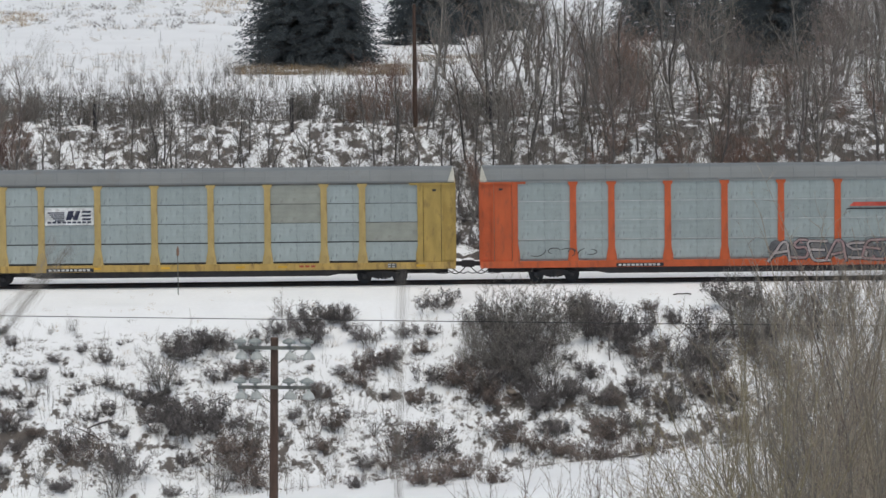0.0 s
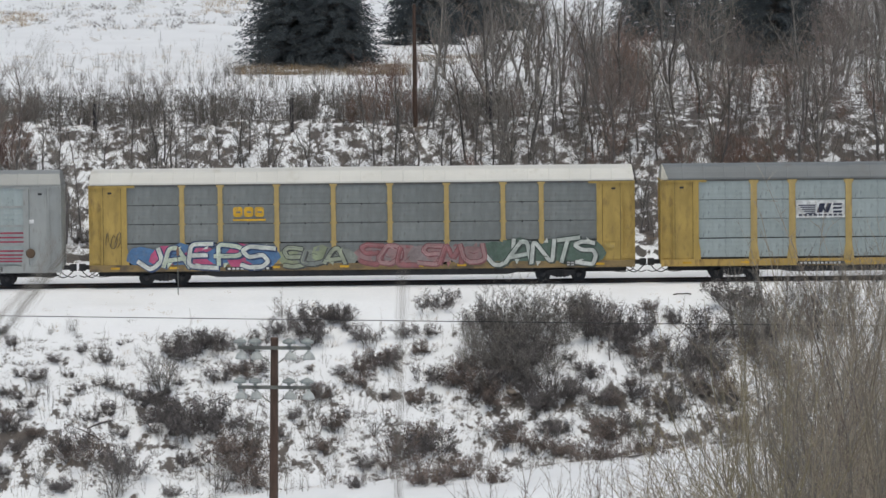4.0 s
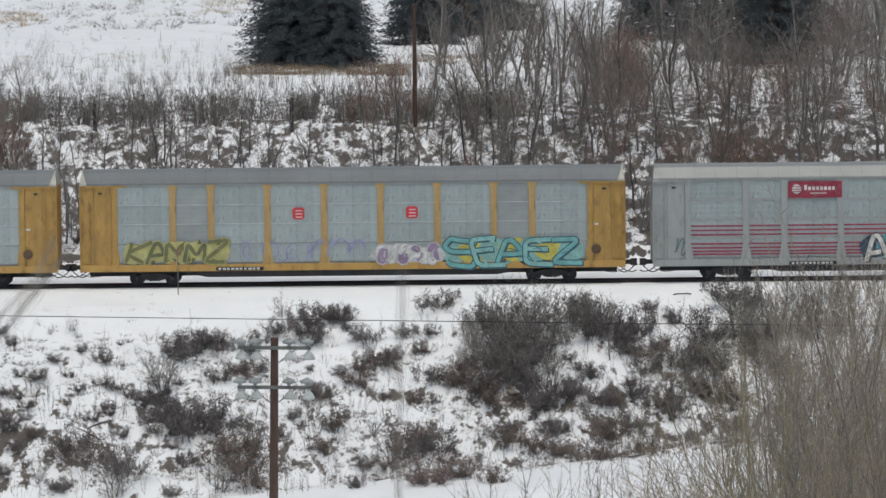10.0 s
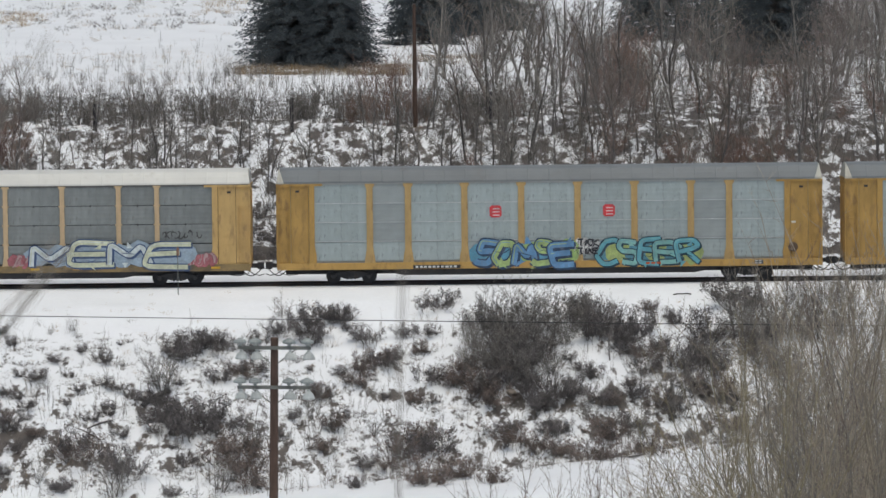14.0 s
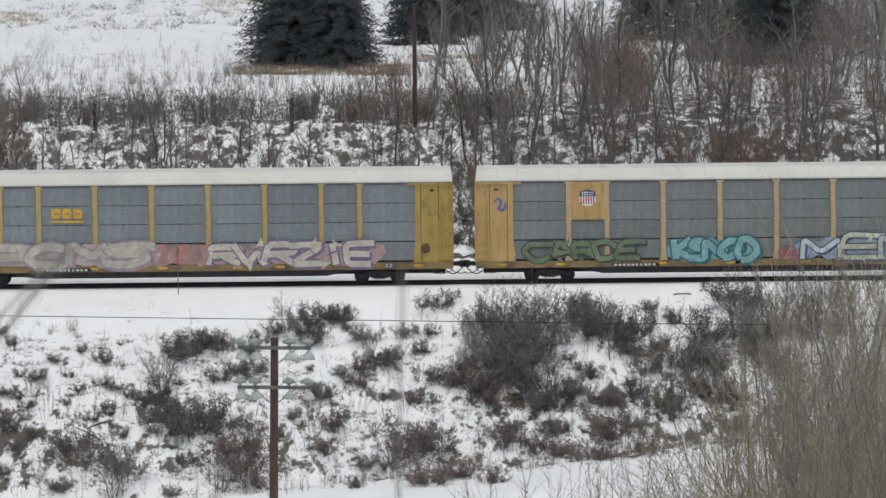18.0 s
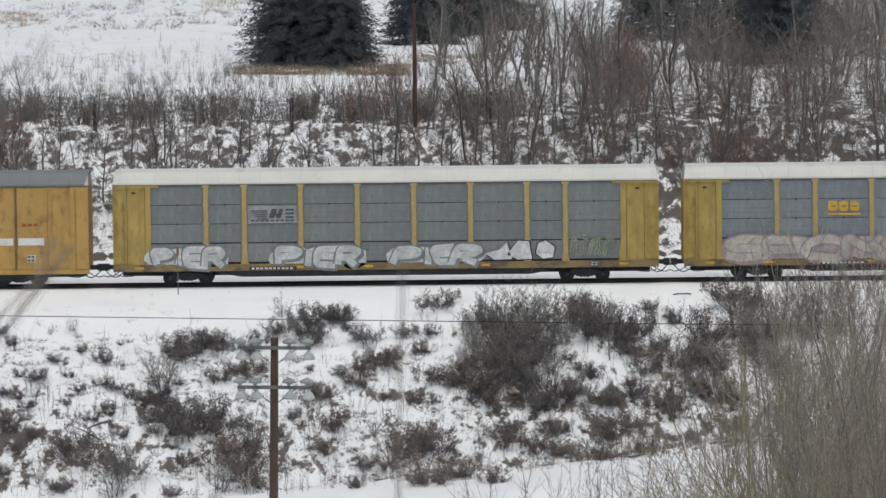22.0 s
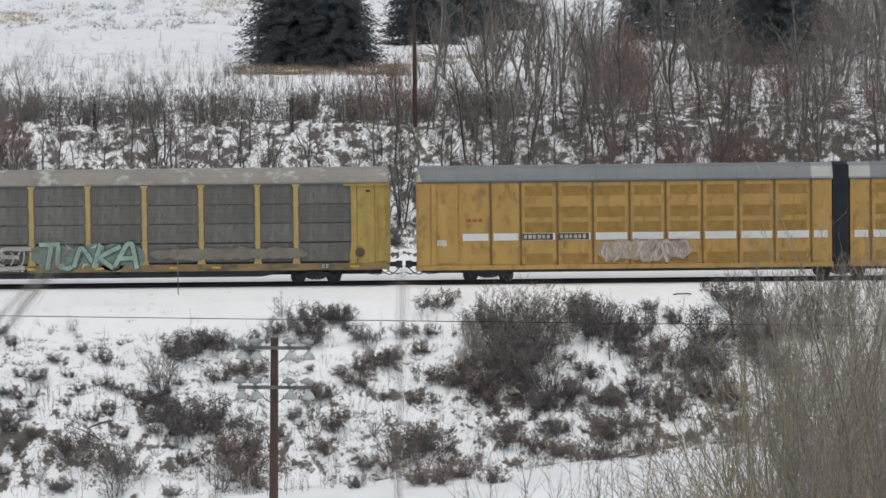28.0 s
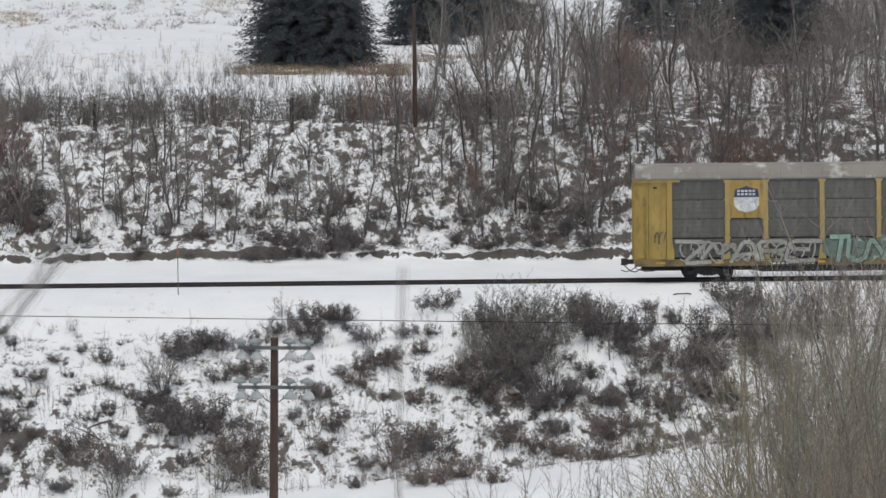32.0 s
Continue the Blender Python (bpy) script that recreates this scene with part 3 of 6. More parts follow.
def graffiti(car, x0, x1, z0, z1, fill, edge, cloud=None, count=5, seed=1, thick=0.22, second=None, cloud2=None, front=-1.566, text=""):
    """A sprayed piece in thin layers: cloud, dark edges and a drop shadow, fills and thin highlights; letters where they can be read."""
    g = Geo()
    mats = [paint(fill), paint(edge), paint(cloud or edge), paint(second or fill), paint(cloud2 or cloud or edge)]
    y = front
    rng = random.Random(seed + 9)
    if cloud:
        for k, q in enumerate(blobs(x0, x1, z0 + 0.05, z1 - 0.05, seed + 50, max(3, count))):
            y -= 0.0008
            g.slab(ccw(q), y, y + 0.0005, 2 if k % 2 == 0 else 4)
    if text:
        letters = letter_strokes(text, x0 + thick * 0.7, x1 - thick * 0.7, z0 + thick * 0.7, z1 - thick * 0.7, seed)
        for strokes in letters:
            for pts in strokes:
                y -= 0.0006
                strip(g, [(a + thick * 0.38, b - thick * 0.32) for a, b in pts], thick * 1.35, y, 1, 1.0)
        for k, strokes in enumerate(letters):
            for pts in strokes:
                y -= 0.0006
                strip(g, pts, thick * 1.6, y, 1, 1.0)
            for pts in strokes:
                y -= 0.0006
                strip(g, pts, thick * 1.08, y, 3 if k % 2 else 0, 1.0)
            for pts in strokes:
                y -= 0.0006
                strip(g, [(a - thick * 0.2, b + thick * 0.16) for a, b in pts[1:max(3, len(pts) // 2)]], thick * 0.16, y, 0 if k % 2 else 3, 0.4)
            if k and thick < 0.29 and rng.random() < 0.8:
                cx = sum(p[0] for p in strokes[0]) / len(strokes[0])
                for side in (-1, 1):
                    bx, bz, tip = cx + side * thick * rng.uniform(0.4, 1.4), (z0 + z1) / 2 + side * (z1 - z0) * rng.uniform(0.22, 0.34), rng.uniform(-1, 1) * thick * 1.6
                    y -= 0.0006
                    g.slab(ccw([(bx - thick * 0.7, bz), (bx + thick * 0.7, bz + thick * rng.uniform(-0.2, 0.2)), (bx + tip, bz + side * thick * rng.uniform(1.1, 1.7))]), y, y + 0.0003, 3 if k % 2 else 0)
                y -= 0.0006
                zm = z0 + (z1 - z0) * rng.uniform(0.3, 0.7)
                strip(g, [(cx - thick * 1.6, zm), (cx, zm + thick * rng.uniform(-0.8, 0.8)), (cx + thick * 1.5, zm + thick * rng.uniform(-1.2, 1.2))], thick * rng.uniform(0.12, 0.3), y, 1, 0.4)
        return part("graffiti", g, mats, car, "sprayed graffiti lettering")
    lines = curve_strokes(x0 + thick * 0.4, x1 - thick * 0.4, z0 + thick * 0.5, z1 - thick * 0.5, count, seed)
    chips = spray_letters(x0, x1, z0, z1, max(1, int(count * 0.7)), seed, thick * 0.7)
    for k, pts in enumerate(lines):
        y -= 0.0008
        strip(g, pts, thick * 1.75, y, 1)
        y -= 0.0008
        strip(g, pts, thick * 1.15, y, 3 if k % 3 == 1 else 0)
        if k < len(chips) and rng.random() < 0.55:
            y -= 0.0008
            g.slab(ccw(grow_quad(chips[k], thick * 0.2)), y, y + 0.0005, 1)
            y -= 0.0008
            g.slab(ccw(chips[k]), y, y + 0.0005, 0 if k % 2 else 3)
        y -= 0.0008
        strip(g, [(a + thick * 0.12, b + thick * 0.1) for a, b in pts[1:6]], thick * 0.22, y, 1 if rng.random() < 0.6 else 3, 0.3)
    return part("graffiti", g, mats, car, "sprayed graffiti")


def scribble(car, x0, x1, z0, z1, rgb, count, seed, thick=0.05, front=-1.564):
    g = Geo()
    y = front
    for pts in curve_strokes(x0, x1, z0, z1, count, seed):
        y -= 0.0008
        strip(g, pts, thick, y, 0)
    return part("graffiti", g, paint(rgb), car, "thin sprayed scribble")


def bars_sign(car, name, x0, x1, z0, z1, ground_rgb, bar_rgb, rows=1, count=6, seed=0, front=-1.57, label=""):
    """A plate with plain bars in place of its lettering."""
    g, rng = Geo(), random.Random(seed)
    if ground_rgb:
        g.box(x0, x1, front, front + 0.012, z0, z1, 1)
    h = (z1 - z0) / rows
    for r in range(rows):
        x, w = x0 + (x1 - x0) * 0.05, (x1 - x0) * 0.9 / count
        for k in range(count):
            g.box(x + w * k, x + w * (k + rng.uniform(0.6, 0.8)), front - 0.005, front - 0.001, z0 + h * (r + 0.22), z0 + h * (r + 0.78), 0)
    return part(name, g, [paint(bar_rgb), paint(ground_rgb or bar_rgb)], car, label)


def end_section(car, x0, s, mat):
    """The end of a side: corner plate, door plate, post and top bar, for a side seen from -y. s: +1 at the rear end."""
    def bx(a, b):
        return sorted((x0 + s * a, x0 + s * b))
    for turn in (1, -1):
        def yy(a, b):
            return sorted((a * turn, b * turn))
        g = Geo()
        g.box(*bx(0.0, 0.60), *yy(-1.46, -1.36), 0.85, 5.03)
        g.box(*bx(0.60, 0.70), *yy(-1.52, -1.36), 0.85, 5.03)
        g.box(*bx(0.0, 0.07), *yy(-1.52, -1.36), 0.85, 5.03)
        part("end_panel", g, mat, car)
        g = Geo()
        g.box(*bx(0.72, 1.60), *yy(-1.50, -1.40), 1.02, 4.94)
        g.box(*bx(0.78, 1.50), *yy(-1.515, -1.49), 2.0, 2.03)
        g.box(*bx(0.95, 1.35), *yy(-1.515, -1.49), 2.45, 2.48)
        part("door_panel", g, mat, car)
        g = Geo()
        g.slab([(p, q) for p, q in sorted_outline(x0, s)], *yy(-1.56, -1.42))
        part("post", g, mat, car)
        part("top_bar", Geo().box(*bx(-0.02, 2.3), *yy(-1.57, -1.44), 4.94, 5.04), mat, car)
        g = Geo()
        for k in range(8):
            g.box(*bx(0.12, 0.52), *yy(-1.50, -1.47), 1.15 + 0.38 * k, 1.18 + 0.38 * k)
        for a in (0.1, 0.52):
            g.box(*bx(a, a + 0.03), *yy(-1.51, -1.455), 1.0, 4.0)
        part("ladder", g, mat, car)
        g = Geo()
        g.box(*bx(0.95, 1.15), *yy(-1.52, -1.495), 4.62, 4.72)
        part("latch", g, BLACK, car)
    g = Geo()
    g.box(*bx(0.0, 0.08), -1.36, 1.36, 0.85, 5.04)
    door = part("end_door", g, mat, car)
    for k in range(6):
        part("door_rib", Geo().box(*bx(-0.03, 0.0), -1.2 + 0.42 * k, -1.05 + 0.42 * k, 1.0, 4.8), mat, door)


def sorted_outline(x0, s):
    pts = [(1.62, 1.06), (2.0, 1.06), (1.98, 1.5), (1.9, 1.9), (1.9, 4.94), (1.62, 4.94)]
    return ccw([(x0 + s * a, b) for a, b in pts])


def autorack(label, u, mat, panel, core, roof, roof_end, odd=(), odd_mat=None, plate_rows=0, length=967):
    """A fully enclosed car carrier. Local x runs from its rear end forwards, z up from the railhead."""
    L = length * U
    car = thing("autorack_railcar", label, "railcar", "freight train cars")
    TRAIN.append((car, (u - 784) * U))
    part("body", Geo().box(0.1, L - 0.1, -1.43, 1.43, 0.85, 5.07), core, car)
    g = Geo()
    g.box(0.4, L - 0.4, -0.28, 0.28, 0.42, 0.85)
    for y in (-1.30, 1.22):
        g.slab([(4.7, 0.72), (6.4, 0.40), (L - 6.4, 0.40), (L - 4.7, 0.72)], y, y + 0.08)
    for k in range(9):
        g.box(3 + k * (L - 6) / 8, 3.14 + k * (L - 6) / 8, -1.3, 1.3, 0.6, 0.85)
    part("underframe", g, IRON, car)
    for y0, y1 in ((-1.57, -1.40), (1.40, 1.57)):
        part("side_sill", Geo().box(0, L, y0, y1, 0.72, 1.06), SILL_GRIME if core is IRON and mat is not YELLOW or panel is SOOT else mat, car)
        part("top_chord", Geo().box(0.05, L - 0.05, *sorted((y0 * 0.965, y1 * 0.965)), 4.99, 5.08), PALE if core is PALE else CHORD, car)
    for s, x0 in ((1, 0.0), (-1, L)):
        end_section(car, x0, s, {OCHRE: END_OCHRE, YELLOW: END_YELLOW, LEMON: END_YELLOW}.get(mat, mat))
        add_coupler(car, x0, -s)
    side_turn = Matrix.Translation((L, 0, 0)) @ Matrix.Rotation(math.pi, 4, "Z")
    post_mat = {PEACH: POST_PEACH, OCHRE: POST_OCHRE, YELLOW: POST_YELLOW, LEMON: POST_YELLOW}.get(mat, mat)
    pm = shared(("post", post_mat.name, panel is SILVER), lambda: (post_geo() if panel is SILVER else slim_post_geo()).mesh("post", post_mat))
    k967 = length / 967
    for cut in POST_CUTS + [967 - c for c in POST_CUTS]:
        for t in (Matrix.Identity(4), side_turn):
            part("post", pm, None, car, at=t @ Matrix.Translation((cut * k967 * U, 0, 0)))
    for b, (a, c) in enumerate(BAYS):
        w = round((c - a + 6) * U, 3)
        for r, z in enumerate(ROW_Z):
            mt = panel
            if (b, r) in odd:
                mt = odd_mat
            me = shared(("panel", w, mt.name), lambda: build_panel(w, ROW_H, 4).mesh("panel", mt))
            for t in (Matrix.Identity(4), side_turn):
                part("panel", me, None, car, at=t @ Matrix.Translation(((a - 3) * U, -1.475, z)))
    if panel is not SILVER:
        for b, (a, c) in enumerate(BAYS):
            for z in ROW_Z[1:]:
                part("clasp", shared("clasp", lambda: Geo().box(-0.03, 0.03, 0, 0.03, -0.07, 0.03).mesh("clasp", IRON)), None, car, at=((a + c) / 2 * U, -1.50, z))
    if core is PALE:
        for b, (a, c) in enumerate(BAYS):
            for z in ROW_Z[1:]:
                for y0 in (-1.496, 1.474):
                    part("seam_strip", shared(("seam", b), lambda: Geo().box(0, (c - a + 2) * U, 0, 0.022, -0.018, 0.016).mesh("seam_strip", SEAM)) if mat is not PALE
                         else shared(("seam_pale", b), lambda: Geo().box(0, (c - a + 2) * U, 0, 0.022, -0.07, 0.05).mesh("seam_strip", PALE)), None, car, at=((a - 1) * U, y0, z - 0.01))
    part("roof", roof_geo(0.42, L - 0.42, 1.0, 0.30, 0.30, 24), roof, car)
    part("roof_end", roof_geo(0.0, 0.5, 0.975, -0.1, -0.2), roof_end, car)
    part("roof_end", roof_geo(L - 0.5, L, 0.975, -0.2, -0.1), roof_end, car)
    for x in (3.71, L - 3.71):
        add_truck(car, x)
    if core is IRON:
        for k, c in enumerate((46, 150, 330, 452, 585, 660, 905)):
            part("reflector", Geo().box((c - 8) * U, (c + 8) * U, -1.576, -1.571, 0.84, 0.95), REFLEX, car)
    bars_sign(car, "number_board", (241) * U, (325) * U, 0.74, 0.92, (0.02, 0.02, 0.025), (0.62, 0.62, 0.6), 1, 10, 3, -1.578, "black number board with pale bars")
    bars_sign(car, "builder_plate", 846 * U, 862 * U, 0.8, 1.02, (0.1, 0.1, 0.1), (0.6, 0.6, 0.6), 2, 2, 4, -1.578)
    return car


def px(a):
    return a * U


def disc(cx, cz, r, n=14):
    return [(cx + r * math.cos(6.2832 * k / n), cz + r * math.sin(6.2832 * k / n)) for k in range(n)]


def horse_sign(car, ground_rgb, ink):
    """A white plate with a slanted striped badge and two lines of plain bars."""
    x0, x1, z0, z1 = px(240), px(326), 3.09, 3.97
    g = Geo()
    g.box(x0, x1, -1.52, -1.50, z0, z1, 1)
    for k in range(5):
        g.slab([(x0 + 0.10 + 0.09 * k, z1 - 0.28 - 0.1 * k), (x0 + 0.95, z1 - 0.28 - 0.1 * k), (x0 + 0.98, z1 - 0.22 - 0.1 * k), (x0 + 0.14 + 0.09 * k, z1 - 0.22 - 0.1 * k)], -1.526, -1.521)
    for ax, bx in ((1.02, 1.26), (1.40, 1.58)):
        g.slab([(x0 + ax, z1 - 0.62), (x0 + bx + 0.04, z1 - 0.62), (x0 + bx + 0.2, z1 - 0.16), (x0 + ax + 0.16, z1 - 0.16)], -1.526, -1.521)
    g.slab([(x0 + 1.22, z1 - 0.16), (x0 + 1.42, z1 - 0.62), (x0 + 1.52, z1 - 0.62), (x0 + 1.34, z1 - 0.16)], -1.5285, -1.527)
    for dz in (0.16, 0.345, 0.53):
        g.slab([(x0 + 1.82, z1 - dz - 0.1), (x0 + 2.26, z1 - dz - 0.1), (x0 + 2.32, z1 - dz), (x0 + 1.88, z1 - dz)], -1.526, -1.521)
    for k in range(9):
        g.box(x0 + 0.12 + 0.25 * k, x0 + 0.30 + 0.25 * k, -1.526, -1.521, z0 + 0.10, z0 + 0.19)
    part("badge_plate", g, [paint(ink), paint(ground_rgb)], car, "pale badge plate with dark stripes and bars")


def block_badge(car, rgb):
    """Three bold yellow blocks over a bar."""
    g = Geo()
    x0, z0 = px(256), 3.42
    for k in range(3):
        a = x0 + 0.54 * k
        g.slab([(a, z0 + 0.08), (a + 0.08, z0), (a + 0.38, z0), (a + 0.46, z0 + 0.08), (a + 0.46, z0 + 0.42), (a + 0.38, z0 + 0.5), (a + 0.08, z0 + 0.5), (a, z0 + 0.42)], -1.522, -1.508)
        g.box(a + 0.14, a + 0.36, -1.527, -1.523, z0 + 0.20, z0 + 0.28, 1)
    g.box(x0 - 0.02, x0 + 1.62, -1.522, -1.508, z0 - 0.2, z0 - 0.1)
    part("badge", g, [paint((0.72, 0.42, 0.03)), paint((0.2, 0.21, 0.21))], car, "bold yellow badge shapes")


def shield_badge(car, top_rgb, low, whole):
    """A yellow plate over a bay with a shield on it."""
    a, c = BAYS[1]
    part("badge_panel", Geo().box(px(a - 6), px(c + 6), -1.545, -1.49, 3.12, 5.02).box(px(a - 4), px(c + 4), -1.552, -1.545, 3.36, 3.42), PEACH if not whole else YELLOW, car, "yellow badge panel")
    cx = px((a + c) / 2)
    r = 0.62 if whole else 0.40
    cz = 4.10 if whole else 4.24
    g = Geo()
    body = [(cx - r, cz + r * 0.1), (cx - r * 1.05, cz - r * 0.5), (cx - r * 0.7, cz - r * 0.95), (cx, cz - r * 1.15), (cx + r * 0.7, cz - r * 0.95), (cx + r * 1.05, cz - r * 0.5), (cx + r, cz + r * 0.1)]
    g.slab(body, -1.562, -1.553, 0)
    head = [(cx - r, cz + r * 0.1), (cx + r, cz + r * 0.1), (cx + r * 0.92, cz + r * 0.75), (cx + r * 0.5, cz + r * 0.82), (cx, cz + r * 1.0), (cx - r * 0.5, cz + r * 0.82), (cx - r * 0.92, cz + r * 0.75)]
    g.slab(head, -1.562, -1.553, 1)
    for z in (0.25, 0.52):
        for k in range(5):
            g.box(cx - r * 0.75 + r * 0.31 * k, cx - r * 0.53 + r * 0.31 * k, -1.567, -1.563, cz + r * z, cz + r * (z + 0.17), 0)
    if not whole:
        for k in range(6):
            x = cx - r * 0.9 + r * 0.32 * k
            g.box(x, x + r * 0.15, -1.567, -1.563, cz - r * 0.85, cz + r * 0.05, 2)
    part("shield_badge", g, [paint((0.75, 0.75, 0.75)), paint(top_rgb), paint((0.55, 0.06, 0.07))], car, "shield badge with a dark blue head")


def small_box(car, x, z, w, h, rgb, y=-1.53):
    part("placard", Geo().box(x, x + w, y, y + 0.012, z, z + h), paint(rgb), car)


WHITE_RGB, SILVER_RGB, INK = (0.72, 0.73, 0.72), (0.5, 0.52, 0.53), (0.025, 0.025, 0.035)

# ---- orange car ----
car = autorack("orange-framed enclosed car carrier with dull silver panels, graffiti", 850, ORANGE, SILVER, PALE, ROOF_GREY, ROOF_CREAM)
scribble(car, px(80), px(210), 1.25, 1.75, (0.05, 0.05, 0.05), 3, 21, 0.045)
graffiti(car, px(515), px(720), 0.95, 2.0, (0.46, 0.41, 0.4), INK, (0.13, 0.13, 0.14), 9, 22, 0.11, (0.36, 0.24, 0.24), (0.2, 0.19, 0.19), text="ASEASE")
g = Geo().slab([(px(655), 3.66), (px(728), 3.66), (px(728), 3.86), (px(662), 3.86)], -1.52, -1.50)
g.slab([(px(648), 3.50), (px(728), 3.50), (px(728), 3.57), (px(652), 3.57)], -1.52, -1.50, 1)
part("badge", g, [paint((0.6, 0.09, 0.06)), BLACK], car, "red and black badge bars")

# ---- yellow car, silver panels, horse badge ----
car = autorack("yellow-framed enclosed car carrier with clean silver panels", -160.5, YELLOW, SILVER, IRON, ROOF_GREY, ROOF_CREAM, {(6, 3), (6, 2), (8, 1)}, material("warm_grey_sheet", (0.335, 0.35, 0.31), 0.55, 0.1, vary=0.12, dirt=(0.28, 0.275, 0.25), dirt_amount=0.25, single=0.05))
horse_sign(car, (0.74, 0.75, 0.75), (0.02, 0.025, 0.06))
bars_sign(car, "owner_mark", px(688), px(722), 0.82, 1.0, None, (0.4, 0.07, 0.03), 1, 3, 5, -1.578)

# ---- grey-panelled car with heavy graffiti ----
car = autorack("yellow-framed car carrier with grey panels and heavy graffiti", -1174, LEMON, SLATE, IRON, ROOF_WHITE, ROOF_WHITE)
block_badge(car, None)
graffiti(car, px(78), px(325), 0.78, 2.1, (0.66, 0.68, 0.64), (0.04, 0.07, 0.16), (0.09, 0.19, 0.36), 7, 31, 0.19, (0.55, 0.62, 0.5), (0.50, 0.09, 0.2), text="JAEPS")
graffiti(car, px(340), px(460), 0.85, 1.95, (0.36, 0.39, 0.29), (0.07, 0.075, 0.07), (0.30, 0.34, 0.22), 4, 32, 0.17, (0.22, 0.24, 0.23), (0.24, 0.26, 0.23), text="SUA")
graffiti(car, px(478), px(700), 0.85, 2.05, (0.33, 0.13, 0.14), (0.23, 0.09, 0.10), (0.32, 0.20, 0.20), 7, 33, 0.16, (0.40, 0.24, 0.24), (0.27, 0.22, 0.22), text="SOLSMU")
graffiti(car, px(702), px(905), 0.8, 2.25, (0.58, 0.6, 0.57), (0.05, 0.07, 0.06), (0.10, 0.15, 0.12), 6, 34, 0.18, (0.5, 0.54, 0.5), text="JANTS")
scribble(car, px(28), px(56), 1.7, 2.7, (0.16, 0.12, 0.05), 2, 36, 0.05, -1.535)
small_box(car, px(914), 1.7, 0.5, 0.25, (0.5, 0.36, 0.1), -1.545)

# ---- pale silver car with red bands ----
car = autorack("pale silver car carrier with thin red bands and a red sign", -2190, PALE, SILVER, PALE, ROOF_PALE, ROOF_PALE)
for b, (a, c) in enumerate(BAYS):
    for z in (2.72, 2.50, 2.28, 1.82, 1.62, 1.45, 1.30):
        part("red_band", Geo().box(px(a - 2), px(c + 2), -1.50, -1.488, z - 0.035, z + 0.045), paint((0.34, 0.045, 0.085)), car)
g = Geo().box(px(240), px(335), -1.59, -1.565, 4.10, 4.93, 1)
g.slab(disc(px(240) + 0.42, 4.54, 0.24), -1.597, -1.591)
for k in range(3):
    g.box(px(240) + 0.2, px(240) + 0.66, -1.602, -1.598, 4.40 + 0.12 * k, 4.44 + 0.12 * k, 1)
for k in range(8):
    g.box(px(240) + 0.8 + 0.2 * k, px(240) + 0.94 + 0.2 * k, -1.597, -1.591, 4.48, 4.66 if k else 4.74)
for k in range(7):
    g.box(px(240) + 1.1 + 0.12 * k, px(240) + 1.18 + 0.12 * k, -1.597, -1.591, 4.30, 4.36)
part("sign", g, [paint((0.72, 0.7, 0.68)), paint((0.31, 0.03, 0.06))], car, "crimson sign with a white emblem and bars")
graffiti(car, px(372), px(610), 0.78, 2.3, (0.7, 0.7, 0.66), (0.02, 0.03, 0.06), (0.03, 0.06, 0.10), 8, 41, 0.205, (0.62, 0.62, 0.56), (0.05, 0.33, 0.38), text="ASHTRE")
small_box(car, px(908), 3.2, 0.3, 0.2, (0.7, 0.7, 0.7))
scribble(car, px(36), px(62), 1.2, 2.3, (0.13, 0.2, 0.2), 2, 42, 0.07, -1.535)
part("brake_wheel", Geo().lathe([(0.2, 0), (0.24, 0.02), (0.24, 0.06), (0.18, 0.08)], (px(912), -1.53, 1.7), "y", 14), WHEEL_RUST, car)

